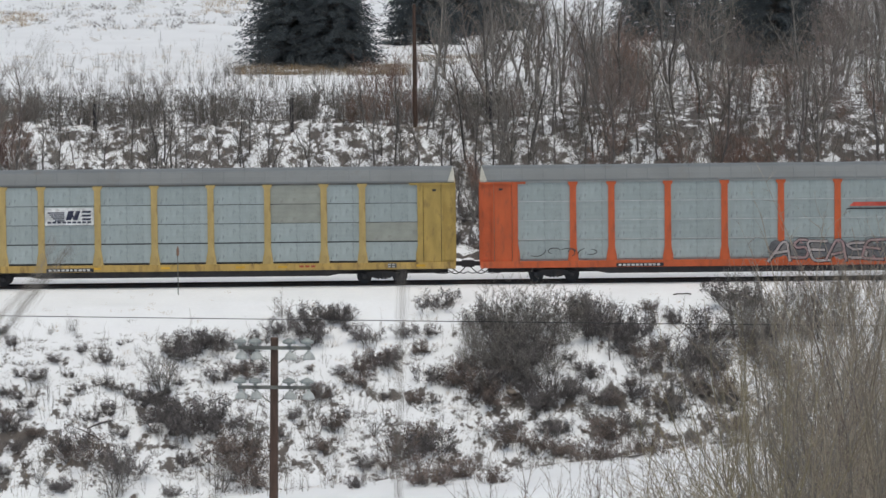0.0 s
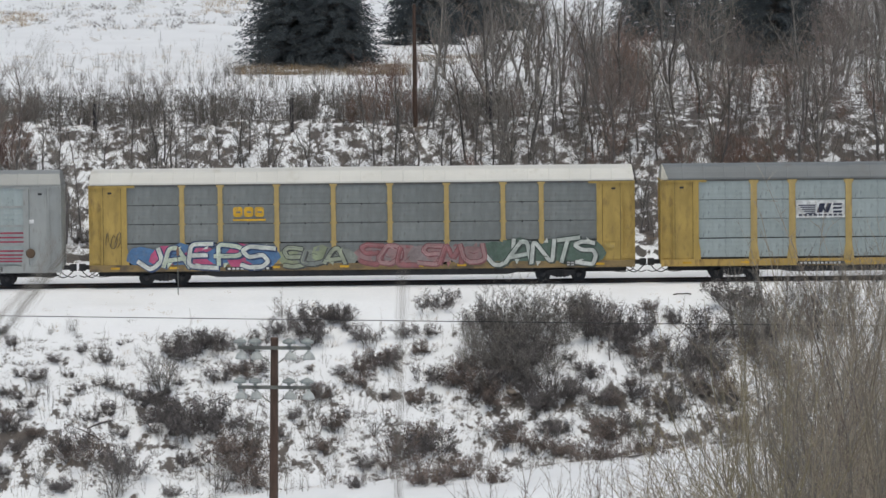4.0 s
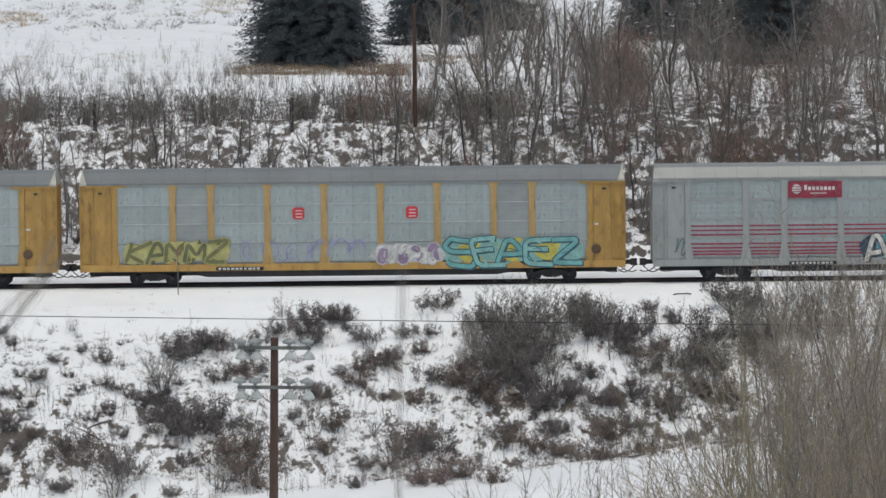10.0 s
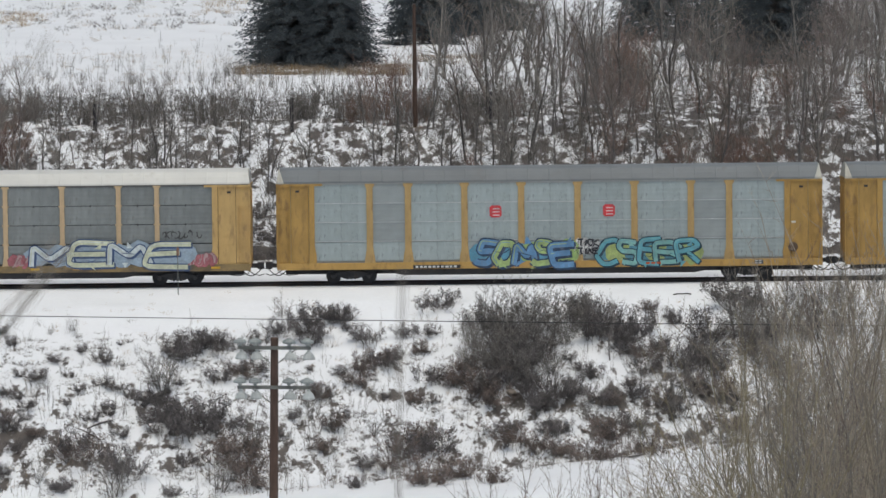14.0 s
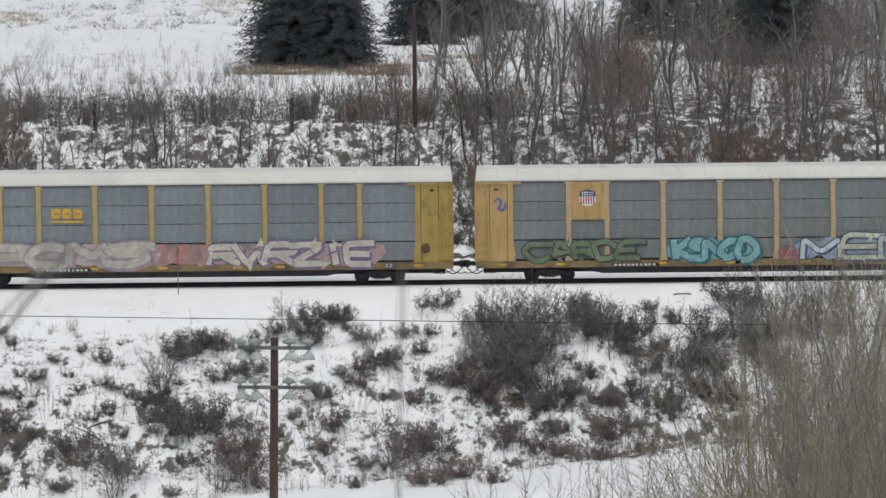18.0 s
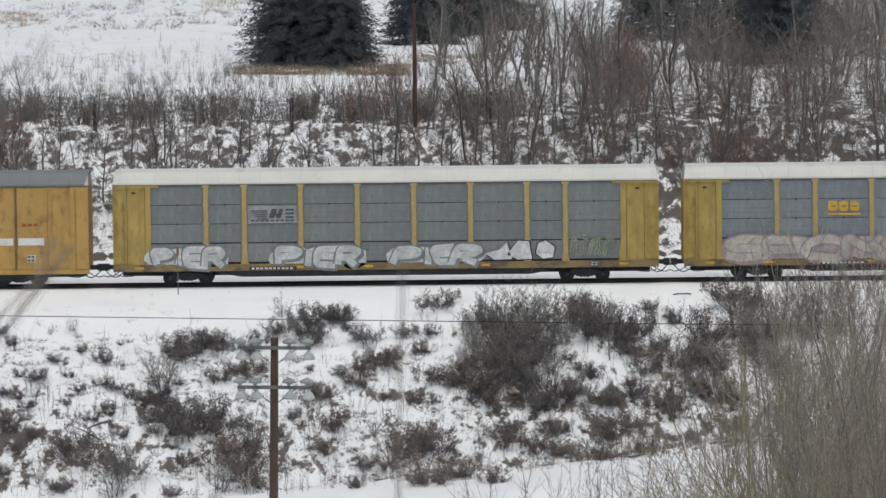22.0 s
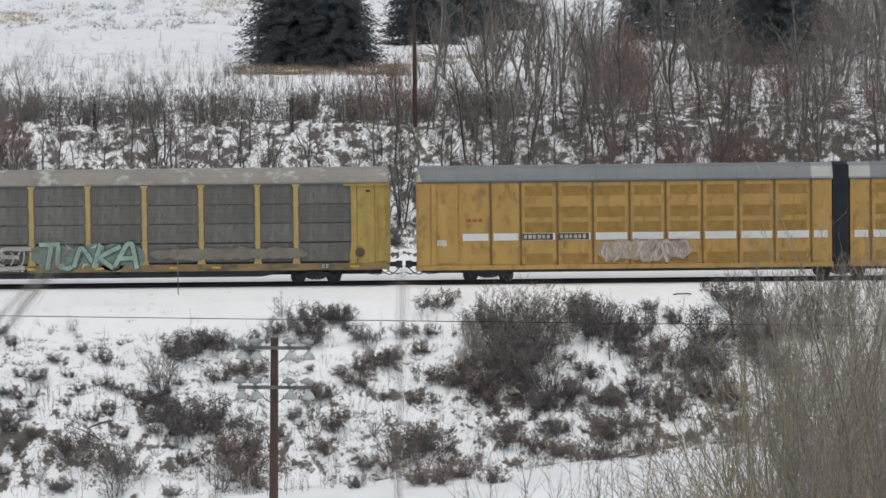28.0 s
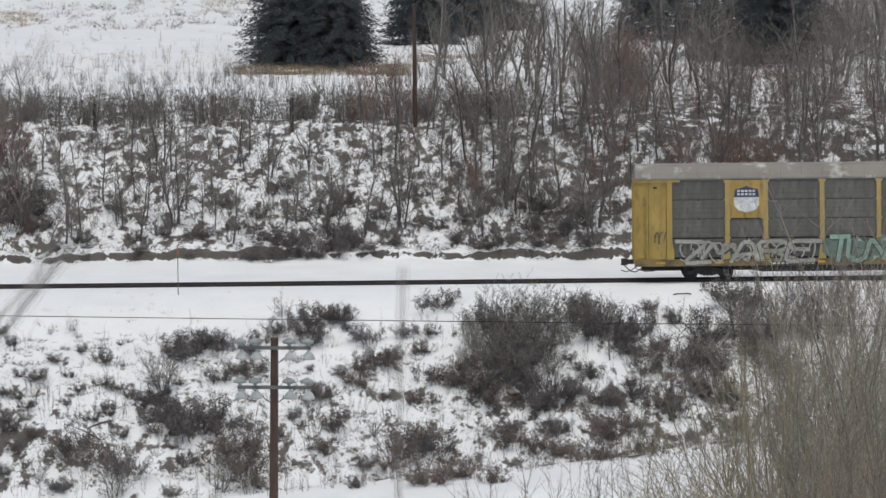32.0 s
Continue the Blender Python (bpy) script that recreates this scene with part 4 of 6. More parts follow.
# ---- two yellow and silver cars with red marks ----
for u, seed in ((-3206, 51), (-4213, 61)):
    odd = {(1, r) for r in range(4)} | {(7, r) for r in range(4)} if seed == 51 else {(1, 1), (1, 2), (1, 3), (7, 1), (7, 2), (7, 3)}
    car = autorack("yellow-ochre framed car carrier, silver panels, two red marks, graffiti", u, OCHRE, SILVER, PALE, ROOF_GREY, ROOF_CREAM, odd, material("dull_galvanised_sheet", (0.33, 0.36, 0.36), 0.5, 0.25, vary=0.08, single=0.06))
    for c in (388, 589):
        g = Geo().slab([(px(c) + x, 3.57 + z) for x, z in ((-0.3, -0.2), (-0.2, -0.3), (0.2, -0.3), (0.3, -0.2), (0.3, 0.2), (0.2, 0.3), (-0.2, 0.3), (-0.3, 0.2))], -1.52, -1.50)
        for k in range(3):
            g.box(px(c) - 0.14, px(c) + 0.2, -1.526, -1.521, 3.36 + 0.16 * k, 3.41 + 0.16 * k, 1)
        part("red_mark", g, [paint((0.62, 0.05, 0.06)), paint((0.7, 0.6, 0.6))], car, "square red mark with pale bars")
    small_box(car, px(912), 2.85, 0.22, 0.1, (0.75, 0.72, 0.62))
    part("brake_wheel", Geo().lathe([(0.2, 0), (0.24, 0.02), (0.24, 0.06), (0.18, 0.08)], (px(915), -1.53, 1.65), "y", 14), WHEEL_RUST, car)
    if seed == 51:
        graffiti(car, px(80), px(262), 1.05, 2.3, (0.17, 0.17, 0.07), (0.42, 0.40, 0.14), (0.48, 0.46, 0.2), 8, 52, 0.17, (0.13, 0.14, 0.07), text="KAMMZ")
        scribble(car, px(283), px(500), 1.2, 2.3, (0.33, 0.33, 0.52), 7, 53, 0.07)
        graffiti(car, px(525), px(638), 0.95, 2.0, (0.66, 0.66, 0.63), (0.5, 0.5, 0.5), (0.55, 0.55, 0.55), 4, 54, 0.26, (0.3, 0.22, 0.34))
        graffiti(car, px(646), px(888), 0.8, 2.3, (0.16, 0.42, 0.42), (0.05, 0.13, 0.16), (0.24, 0.46, 0.43), 7, 55, 0.19, (0.25, 0.5, 0.48), (0.52, 0.48, 0.10), text="SEAEZ")
    else:
        graffiti(car, px(348), px(530), 0.72, 2.15, (0.13, 0.28, 0.48), (0.03, 0.06, 0.12), (0.11, 0.30, 0.42), 6, 62, 0.26, (0.38, 0.50, 0.2), (0.33, 0.47, 0.16), text="SOMSE")
        graffiti(car, px(530), px(572), 1.3, 2.2, INK, (0.6, 0.6, 0.58), (0.6, 0.6, 0.58), 4, 63, 0.02)
        graffiti(car, px(532), px(570), 1.78, 2.15, INK, INK, None, 1, 65, 0.05, front=-1.576, text="TICK")
        graffiti(car, px(532), px(570), 1.36, 1.72, INK, INK, None, 1, 66, 0.05, front=-1.576, text="TIME")
        graffiti(car, px(566), px(752), 0.75, 2.15, (0.13, 0.38, 0.45), (0.02, 0.06, 0.09), (0.10, 0.26, 0.32), 6, 64, 0.20, (0.22, 0.45, 0.42), (0.36, 0.44, 0.16), text="CSEBR")
        bars_sign(car, "owner_mark", px(652), px(684), 0.82, 1.0, None, (0.5, 0.1, 0.03), 1, 3, 5, -1.64)

# ---- peach-yellow car with a shield ----
car = autorack("peach-yellow framed car carrier with grey panels, shield and graffiti", -5227, PEACH, SLATE, IRON, ROOF_WHITE, ROOF_WHITE)
shield_badge(car, (0.04, 0.06, 0.16), None, False)
graffiti(car, px(87), px(300), 1.0, 2.1, (0.15, 0.20, 0.12), (0.06, 0.07, 0.055), None, 5, 71, 0.22, (0.19, 0.24, 0.15), text="CARDE")
graffiti(car, px(346), px(502), 0.82, 2.2, (0.24, 0.47, 0.49), (0.04, 0.15, 0.18), (0.16, 0.38, 0.42), 6, 72, 0.30, text="KSNOO")
for a, b in ((540, 584), (856, 904)):
    graffiti(car, px(a), px(b), 0.85, 1.7, (0.42, 0.13, 0.15), (0.30, 0.10, 0.12), (0.36, 0.12, 0.14), 3, 76 + a, 0.1, (0.44, 0.3, 0.3), (0.40, 0.24, 0.25))
graffiti(car, px(572), px(866), 0.85, 2.25, (0.60, 0.66, 0.66), (0.05, 0.09, 0.2), (0.30, 0.38, 0.46), 8, 73, 0.22, (0.6, 0.62, 0.45), front=-1.58, text="MEME")
scribble(car, px(812), px(880), 2.35, 2.8, (0.06, 0.06, 0.06), 6, 74, 0.05)
scribble(car, px(32), px(64), 3.6, 4.2, (0.10, 0.16, 0.42), 2, 75, 0.11, -1.535)

# ---- grey-panelled car with cream graffiti ----
car = autorack("yellow-framed car carrier with pale grey panels and cream graffiti", -6234, LEMON, material("faded_grey_sheet", (0.25, 0.275, 0.29), 0.6, 0.2, vary=0.12, scale=1.0, dirt=(0.17, 0.18, 0.19), dirt_amount=0.2, streak=3, single=0.1), IRON, ROOF_WHITE, ROOF_WHITE)
block_badge(car, None)
graffiti(car, px(72), px(432), 0.85, 2.25, (0.52, 0.48, 0.41), (0.36, 0.28, 0.32), (0.42, 0.37, 0.34), 8, 81, 0.36, (0.48, 0.45, 0.39), (0.45, 0.36, 0.35), text="SPOMS")
graffiti(car, px(436), px(534), 0.95, 2.1, (0.36, 0.27, 0.25), (0.45, 0.20, 0.18), (0.45, 0.20, 0.18), 3, 82, 0.2)
graffiti(car, px(536), px(833), 0.85, 2.2, (0.58, 0.54, 0.45), (0.24, 0.17, 0.29), (0.44, 0.30, 0.29), 8, 83, 0.28, text="RWRZIE")
part("brake_wheel", Geo().lathe([(0.2, 0), (0.24, 0.02), (0.24, 0.06), (0.18, 0.08)], (px(918), -1.53, 1.75), "y", 14), WHEEL_RUST, car)
scribble(car, px(904), px(936), 3.3, 4.1, (0.3, 0.24, 0.08), 2, 85, 0.06, -1.535)

# ---- grey-panelled car with silver block graffiti ----
car = autorack("yellow-framed car carrier, dark grey panels, silver block graffiti", -7246, LEMON, SLATE, IRON, ROOF_WHITE, ROOF_WHITE)
horse_sign(car, (0.33, 0.35, 0.35), (0.08, 0.085, 0.10))
for a, b, seed in ((64, 200, 91), (284, 440, 92), (497, 648, 93)):
    graffiti(car, px(a), px(b), 0.78, 1.98, (0.6, 0.62, 0.61), (0.22, 0.23, 0.24), (0.56, 0.58, 0.57), 5, seed, 0.31, (0.57, 0.59, 0.58), text="PIER")
g = Geo()
for dx, q in ((659, [(0, 0.32), (0.45, 0), (1.35, 0.02), (1.1, 0.86), (0.7, 0.5)]), (698, [(0, 0.25), (0.55, 0), (1.25, 0.03), (1.1, 0.9), (0.55, 0.95)]), (749, [(0, 0.3), (0.35, 0.02), (0.85, 0.1), (0.95, 0.6), (0.5, 0.95), (0.12, 0.8)])):
    g.slab(ccw([(px(dx) + (a - 0.5) * 1.12, 1.12 + (b - 0.45) * 1.12) for a, b in q]), -1.568, -1.566, 1)
    g.slab(ccw([(px(dx) + a - 0.5, 1.12 + b - 0.45) for a, b in q]), -1.572, -1.569, 0)
for v in range(len(g.v)):
    g.v[v] = (g.v[v][0] + 0.5, g.v[v][1], g.v[v][2] + 0.48)
part("graffiti", g, [paint(WHITE_RGB), paint((0.05, 0.05, 0.07))], car, "white sprayed angular shapes")
graffiti(car, px(812), px(884), 1.2, 2.35, (0.16, 0.2, 0.12), (0.42, 0.44, 0.36), None, 4, 96, 0.09)


# ---- the articulated pair ----
def louvre_unit(label, u, length, flip, decorate):
    """Half of an articulated all-yellow carrier; flip puts its bellows end forwards."""
    L = length * U
    unit = thing("articulated_railcar", label, "railcar", "freight train cars")
    TRAIN.append((unit, (u - 784) * U))

    def X(a):
        return (length - a) * U if flip else a * U

    def bx(a, b):
        return sorted((X(a), X(b)))
    part("body", Geo().box(0.06, L - 0.06, -1.46, 1.46, 0.78, 5.07), OCHRE, unit)
    part("underframe", Geo().box(0.3, L - 0.3, -1.2, 1.2, 0.48, 0.78), IRON, unit)
    cuts = [0, 38, 103, 167, 231, 296, 360, 425, 488, 553, 606, 661, 737]
    for side in (1, -1):
        def yy(a, b):
            return sorted((a * side, b * side))
        for a, b in zip(cuts, cuts[1:]):
            g = Geo()
            g.box(*bx(a + 3, b - 1), *yy(-1.50, -1.46), 0.9, 5.0)
            plate = part("side_panel", g, OCHRE, unit)
            if 38 <= a < 553:
                for z0, z1 in ((4.33, 4.82), (3.24, 3.78), (2.5, 3.0), (0.97, 1.43)):
                    part("mesh_panel", Geo().box(*bx(a + 9, b - 7), *yy(-1.512, -1.5), z0, z1), MESH, plate)
            if a < 640:
                part("white_band", Geo().box(*bx(a + (10 if a == 0 else 5), b - 4), *yy(-1.516, -1.5), 2.10, 2.46), WHITE, plate)
        for c in cuts[1:-1]:
            part("rib", Geo().box(*bx(c - 1, c + 2), *yy(-1.56, -1.46), 0.85, 5.02), RIB_OCHRE if c != 661 else OCHRE, unit)
        part("side_sill", Geo().box(0, L, *yy(-1.55, -1.42), 0.64, 0.88), OCHRE, unit)
        part("top_chord", Geo().box(0, L, *yy(-1.53, -1.42), 5.02, 5.08), CHORD, unit)
        part("end_panel", Geo().box(*bx(672, 700), *yy(-1.53, -1.5), 1.0, 4.9).box(*bx(714, 735), *yy(-1.55, -1.48), 0.85, 5.0).box(*bx(704, 712), *yy(-1.56, -1.5), 0.85, 5.0), OCHRE, unit)
    part("roof", roof_geo(*bx(38, 727), 1.0, 0.3 if flip else 0, 0 if flip else 0.3, 18), ROOF_GREY, unit)
    part("roof_patch", roof_geo(*bx(0, 38.5), 0.998), ROOF_PALE, unit, "pale roof section")
    part("roof_end", roof_geo(*bx(715, 737), 0.975, -0.1 if flip else -0.2, -0.2 if flip else -0.1), ROOF_CREAM, unit)
    e = X(737)
    add_coupler(unit, e, -1 if flip else 1)
    add_truck(unit, X(612))
    decorate(unit, X, bx)
    return unit


def deco_front(unit, X, bx):
    graffiti(unit, X(238), X(480), 0.75, 2.4, (0.36, 0.07, 0.08), (0.40, 0.30, 0.26), (0.03, 0.045, 0.08), 6, 101, 0.27, (0.40, 0.11, 0.12), front=-1.566, text="BSWH")
    bars_sign(unit, "owner_mark", X(616), X(650), 3.0, 3.25, None, (0.38, 0.09, 0.02), 1, 3, 6, -1.515)
    bars_sign(unit, "placard", X(626), X(642), 1.25, 1.62, (0.6, 0.58, 0.5), (0.1, 0.1, 0.1), 2, 2, 7, -1.515)
    g = Geo()
    for k in range(7):
        x = -0.79 + 0.113 * k
        g.box(x, x + 0.06, -1.47, 1.47, 0.7, 5.78)
        g.box(x + 0.06, x + 0.113, -1.40, 1.40, 0.75, 5.72)
    part("bellows", g, BELLOWS, unit, "black rubber bellows between the two halves")
    add_truck(unit, -0.4)


def deco_rear(unit, X, bx):
    for a, b in ((190, 244), (254, 308)):
        bars_sign(unit, "number_board", px(a), px(b), 2.12, 2.44, (0.04, 0.04, 0.04), (0.55, 0.5, 0.4), 1, 6, 8, -1.522)
    graffiti(unit, px(330), px(480), 0.95, 2.15, (0.50, 0.43, 0.38), (0.40, 0.28, 0.2), (0.44, 0.33, 0.22), 6, 111, 0.13, (0.52, 0.47, 0.44), (0.47, 0.39, 0.33), front=-1.566)
    bars_sign(unit, "owner_mark", px(90), px(124), 3.0, 3.25, None, (0.38, 0.09, 0.02), 1, 3, 6, -1.515)
    small_box(unit, px(38), 1.85, 0.5, 0.3, (0.55, 0.5, 0.42), -1.545)


louvre_unit("ochre-yellow articulated car carrier half with red graffiti", -8025, 737, False, deco_front)
louvre_unit("ochre-yellow articulated car carrier half with faded graffiti", -8794, 741, True, deco_rear)

# ---- last car ----
car = autorack("yellow-framed last car carrier, sooty panels, flaking roof", -9807, YELLOW, SOOT, IRON, ROOF_WORN, ROOF_WORN)
shield_badge(car, (0.03, 0.06, 0.14), None, True)
graffiti(car, px(74), px(328), 0.78, 2.05, (0.45, 0.44, 0.39), (0.15, 0.15, 0.14), None, 7, 121, 0.17, (0.38, 0.37, 0.33), text="ZMARE")
scribble(car, px(80), px(322), 0.9, 2.0, (0.40, 0.39, 0.35), 9, 125, 0.08, -1.60)
graffiti(car, px(340), px(525), 0.78, 2.2, (0.33, 0.47, 0.38), (0.08, 0.11, 0.10), (0.17, 0.22, 0.19), 6, 122, 0.20, (0.30, 0.42, 0.35), text="TUNKA")
g = Geo()
yb = -1.566
for q in blobs(px(548), px(810), 1.25, 1.9, 123, 9):
    yb -= 0.001
    g.slab(ccw(q), yb, yb + 0.0006)
part("graffiti", g, paint((0.215, 0.195, 0.155)), car, "faded tan overpainted patch")
scribble(car, px(36), px(60), 1.5, 2.6, (0.12, 0.1, 0.06), 2, 124, 0.06, -1.535)
part("brake_wheel", Geo().lathe([(0.2, 0), (0.24, 0.02), (0.24, 0.06), (0.18, 0.08)], (px(915), -1.53, 1.6), "y", 14), WHEEL_RUST, car)

# ================= plants =================


def skeleton(rng, stems, height, spread, radius, levels=3, kids=(5, 4, 3), ratio=0.5, lift=0.25, wiggle=0.22, base=0.12, first=0.15, pieces=(5, 3, 1), thin=0.3):
    """Branching sticks: lists per level of (start, end, start radius, end radius); the last level are single spikes."""
    out = [[] for _ in range(levels)]
    todo = []
    for k in range(stems):
        a = rng.uniform(0, 6.283)
        t = rng.uniform(0.2, 1) * spread if stems > 1 else rng.uniform(0, spread)
        d = Vector((math.cos(a) * t, math.sin(a) * t, 1)).normalized()
        p = Vector((math.cos(a), math.sin(a), 0)) * base * rng.random() if stems > 1 else Vector((0, 0, 0))
        p.z = -0.12
        todo.append((p, d, height * rng.uniform(0.65, 1.0), radius * rng.uniform(0.7, 1.0), 0))
    while todo:
        p, d, length, r, lv = todo.pop()
        n = pieces[min(lv, len(pieces) - 1)]
        for i in range(n):
            q = p + d * (length / n)
            ra, rb = r * (1 - 0.75 * i / n), r * (1 - 0.75 * (i + 1) / n)
            out[lv].append((p, q, ra, 0.0 if n == 1 else rb))
            if lv + 1 < levels and (i + 1) / n > first:
                k = kids[min(lv, len(kids) - 1)] / n
                for _ in range(int(k) + (rng.random() < k % 1)):
                    f = rng.random()
                    side = Vector((rng.gauss(0, 1), rng.gauss(0, 1), rng.gauss(0, 0.6))).normalized()
                    nd = (d * 0.55 + side * 0.75 + Vector((0, 0, lift))).normalized()
                    todo.append((p.lerp(q, f), nd, length * ratio * rng.uniform(0.55, 1.1) * (1.15 - 0.6 * (i + f) / n), max(rb * 0.6, radius * thin), lv + 1))
            d = (d + Vector((rng.gauss(0, wiggle), rng.gauss(0, wiggle), rng.gauss(0, wiggle) + lift * 0.25))).normalized()
            p = q
    return out


def sticks(segs):
    """Three-sided tapered sticks and spikes, as triangles."""
    vs, fs, n0 = [], [], 0
    for spike in (False, True):
        part_of = [s for s in segs if (s[3] == 0.0) == spike]
        if not part_of:
            continue
        a = np.array([s[0] for s in part_of], float)
        b = np.array([s[1] for s in part_of], float)
        ra, rb = np.array([s[2] for s in part_of])[:, None], np.array([s[3] for s in part_of])[:, None]
        d = b - a
        d /= np.linalg.norm(d, axis=1, keepdims=True) + 1e-9
        ref = np.where(np.abs(d[:, 2:3]) > 0.8, np.array([[1.0, 0, 0]]), np.array([[0, 0, 1.0]]))
        u = np.cross(d, ref)
        u /= np.linalg.norm(u, axis=1, keepdims=True) + 1e-9
        w = np.cross(d, u)
        ring = [a + ra * (u * math.cos(2.0944 * k) + w * math.sin(2.0944 * k)) for k in range(3)]
        if spike:
            v = np.stack(ring + [b], 1)
            tri = [[k, (k + 1) % 3, 3] for k in range(3)]
        else:
            v = np.stack(ring + [b + rb * (u * math.cos(2.0944 * k) + w * math.sin(2.0944 * k)) for k in range(3)], 1)
            tri = [t for k in range(3) for t in ([k, (k + 1) % 3, 3 + (k + 1) % 3], [k, 3 + (k + 1) % 3, 3 + k])]
        m = v.shape[1]
        base = (np.arange(len(part_of)) * m)[:, None] + n0
        vs.append(v.reshape(-1, 3))
        fs.append(np.concatenate([base + np.array([t]) for t in tri]))
        n0 += m * len(part_of)
    return np.concatenate(vs), np.concatenate(fs)


def flakes(rng, segs, count, size, loose=0.5):
    """Fine dead twiglets and curled narrow leaves along sticks, one sliver each."""
    v, f = [], []
    for _ in range(count):
        p, q, _, _ = segs[rng.randrange(len(segs))]
        c = p.lerp(q, rng.random()) + Vector((rng.gauss(0, 1), rng.gauss(0, 1), rng.gauss(0, 1))) * size * loose
        if c.z < 0.02:
            c.z = 0.02 + rng.random() * 0.1
        d = Vector((rng.gauss(0, 1), rng.gauss(0, 1), rng.gauss(0.5, 0.9))).normalized()
        w = d.cross(Vector((rng.gauss(0, 1), rng.gauss(0, 1), rng.gauss(0, 1)))).normalized() * size * rng.uniform(0.16, 0.34)
        n = len(v)
        v += [c - w, c + w, c + d * size * rng.uniform(1.4, 3.2)]
        f.append((n, n + 1, n + 2))
    return np.array(v, float), np.array(f)


def merged(pieces):
    vs, fs, n = [], [], 0
    for v, f in pieces:
        vs.append(v)
        fs.append(f + n)
        n += len(v)
    return np.concatenate(vs), np.concatenate(fs)


def moved(vf, x, y, z, sc, turn, tall=1.0):
    v, f = vf
    c, s_ = math.cos(turn), math.sin(turn)
    m = np.array([[c, -s_, 0], [s_, c, 0], [0, 0, tall]]) * sc
    return v @ m.T + np.array([x, y, z]), f


rng = random.Random(7)


def tree_kit(seed, height, radius, kids, levels, ratio, mats, spread=0.06, first=0.3, lift=0.3, pieces=(7, 4, 3, 1), thin=0.16):
    """Meshes of one bare tree: trunk and crown."""
    r = random.Random(seed)
    sk = skeleton(r, 1, height, spread, radius, levels, kids, ratio, lift, 0.10, 0, first, pieces, thin)
    g = Geo()
    line = [sg[0] for sg in sk[0]] + [sk[0][-1][1]]
    wide = [sg[2] for sg in sk[0]] + [sk[0][-1][3]]
    vs, n = [], 6
    for p, w in zip(line, wide):
        vs += [(p.x + w * math.cos(1.0472 * k), p.y + w * math.sin(1.0472 * k), p.z) for k in range(n)]
    g.add(vs, [(i * n + k, i * n + (k + 1) % n, (i + 1) * n + (k + 1) % n, (i + 1) * n + k) for i in range(len(line) - 1) for k in range(n)])
    trunk = g.mesh("trunk", mats[0])
    return trunk, quad_mesh("crown", *sticks([q for lv in sk[1:] for q in lv]), mats[1])


def plant_tree(name, label, category, group, kit, x, y, sc, turn, lean=0.06):
    ob = thing(name, label, category, group, (x, y, ground_z(x, y)))
    ob.rotation_euler = (rng.uniform(-lean, lean), rng.uniform(-lean, lean), turn)
    ob.scale = (sc, sc, sc)
    part("trunk", kit[0], None, ob)
    part("crown", kit[1], None, ob)
    return ob


def shrub_arrays(seed, stems, height, spread, radius, kids, levels=3, ratio=0.45, lift=0.2, leaves=0, leaf=0.05, base=0.25, pieces=(3, 2, 1), thin=0.5):
    r = random.Random(seed)
    sk = skeleton(r, stems, height, spread, radius, levels, kids, ratio, lift, 0.2, base, 0.2, pieces, thin)
    segs = [q for lv in sk for q in lv]
    return sticks(segs), (flakes(r, segs, leaves, leaf, 1.3 if leaves > 100 else 0.5) if leaves else None)


def kit_of(arrays, mat, leaf_mat=None):
    tw, lf = arrays
    return quad_mesh("shrub", *tw, mat), (quad_mesh("dead_foliage", *lf, leaf_mat) if lf else None)


def plant_shrub(label, group, kit, x, y, sc, tall=1.0):
    kind = "thicket_bush" if "hillside" in group else "shrub"
    if kit[1] is None:
        ob = new(kind, kit[0])
    else:
        ob = new(kind)
        part("branchwork", kit[0], None, ob)
        part("dead_foliage", kit[1], None, ob)
    ob.location = (x, y, ground_z(x, y))
    ob.rotation_euler = (0, 0, rng.uniform(0, 6.28))
    ob.scale = (sc, sc, sc * tall)
    return tagged(ob, label, "shrub", group)


# ---- kits ----
SAPLINGS = [tree_kit(200 + k, 4.6, 0.075, (21, 10), 3, 0.42, (BARK_DARK, BARK), 0.14, 0.2, 0.35, (6, 3, 1), 0.16) for k in range(7)]
TREES = [tree_kit(230 + k, 9.5, 0.12, (13, 7, 6), 4, 0.47, ((BARK, BARK_DARK, BARK_GREY)[k % 3], (BARK, BARK_RED, BARK_GREY, BARK_WILD)[k % 4]), 0.12, 0.16, 0.26, (8, 4, 2, 1), 0.085) for k in range(9)]
A_GREY = [shrub_arrays(300 + k, 10, 1.7, 0.6, 0.02, (5, 3.5)) for k in range(6)]
A_FINE = [shrub_arrays(310 + k, 8, 1.9, 0.45, 0.019, (6, 4.2), ratio=0.42, lift=0.45, base=0.5, pieces=(4, 2, 1), thin=0.45) for k in range(6)]
A_WOOD = [shrub_arrays(330 + k, 8, 3.6, 0.30, 0.019, (12, 6), ratio=0.34, lift=0.45, base=0.9, pieces=(5, 2, 1), thin=0.36) for k in range(6)]
A_RED = [shrub_arrays(320 + k, 13, 1.8, 0.45, 0.015, (7, 4), lift=0.35) for k in range(4)]
A_DARK = [shrub_arrays(340 + k, 16, 0.66, 1.1, 0.010, (7, 3), leaves=1900, leaf=0.030, base=0.35) for k in range(7)]
A_PALE = [shrub_arrays(360 + k, 18, 2.2, 0.9, 0.016, (9, 6)) for k in range(4)]
A_TALL = [shrub_arrays(380 + k, 9, 7.0, 0.20, 0.021, (13, 4), ratio=0.24, lift=0.35, base=0.9, pieces=(6, 3, 1), thin=0.24) for k in range(6)]
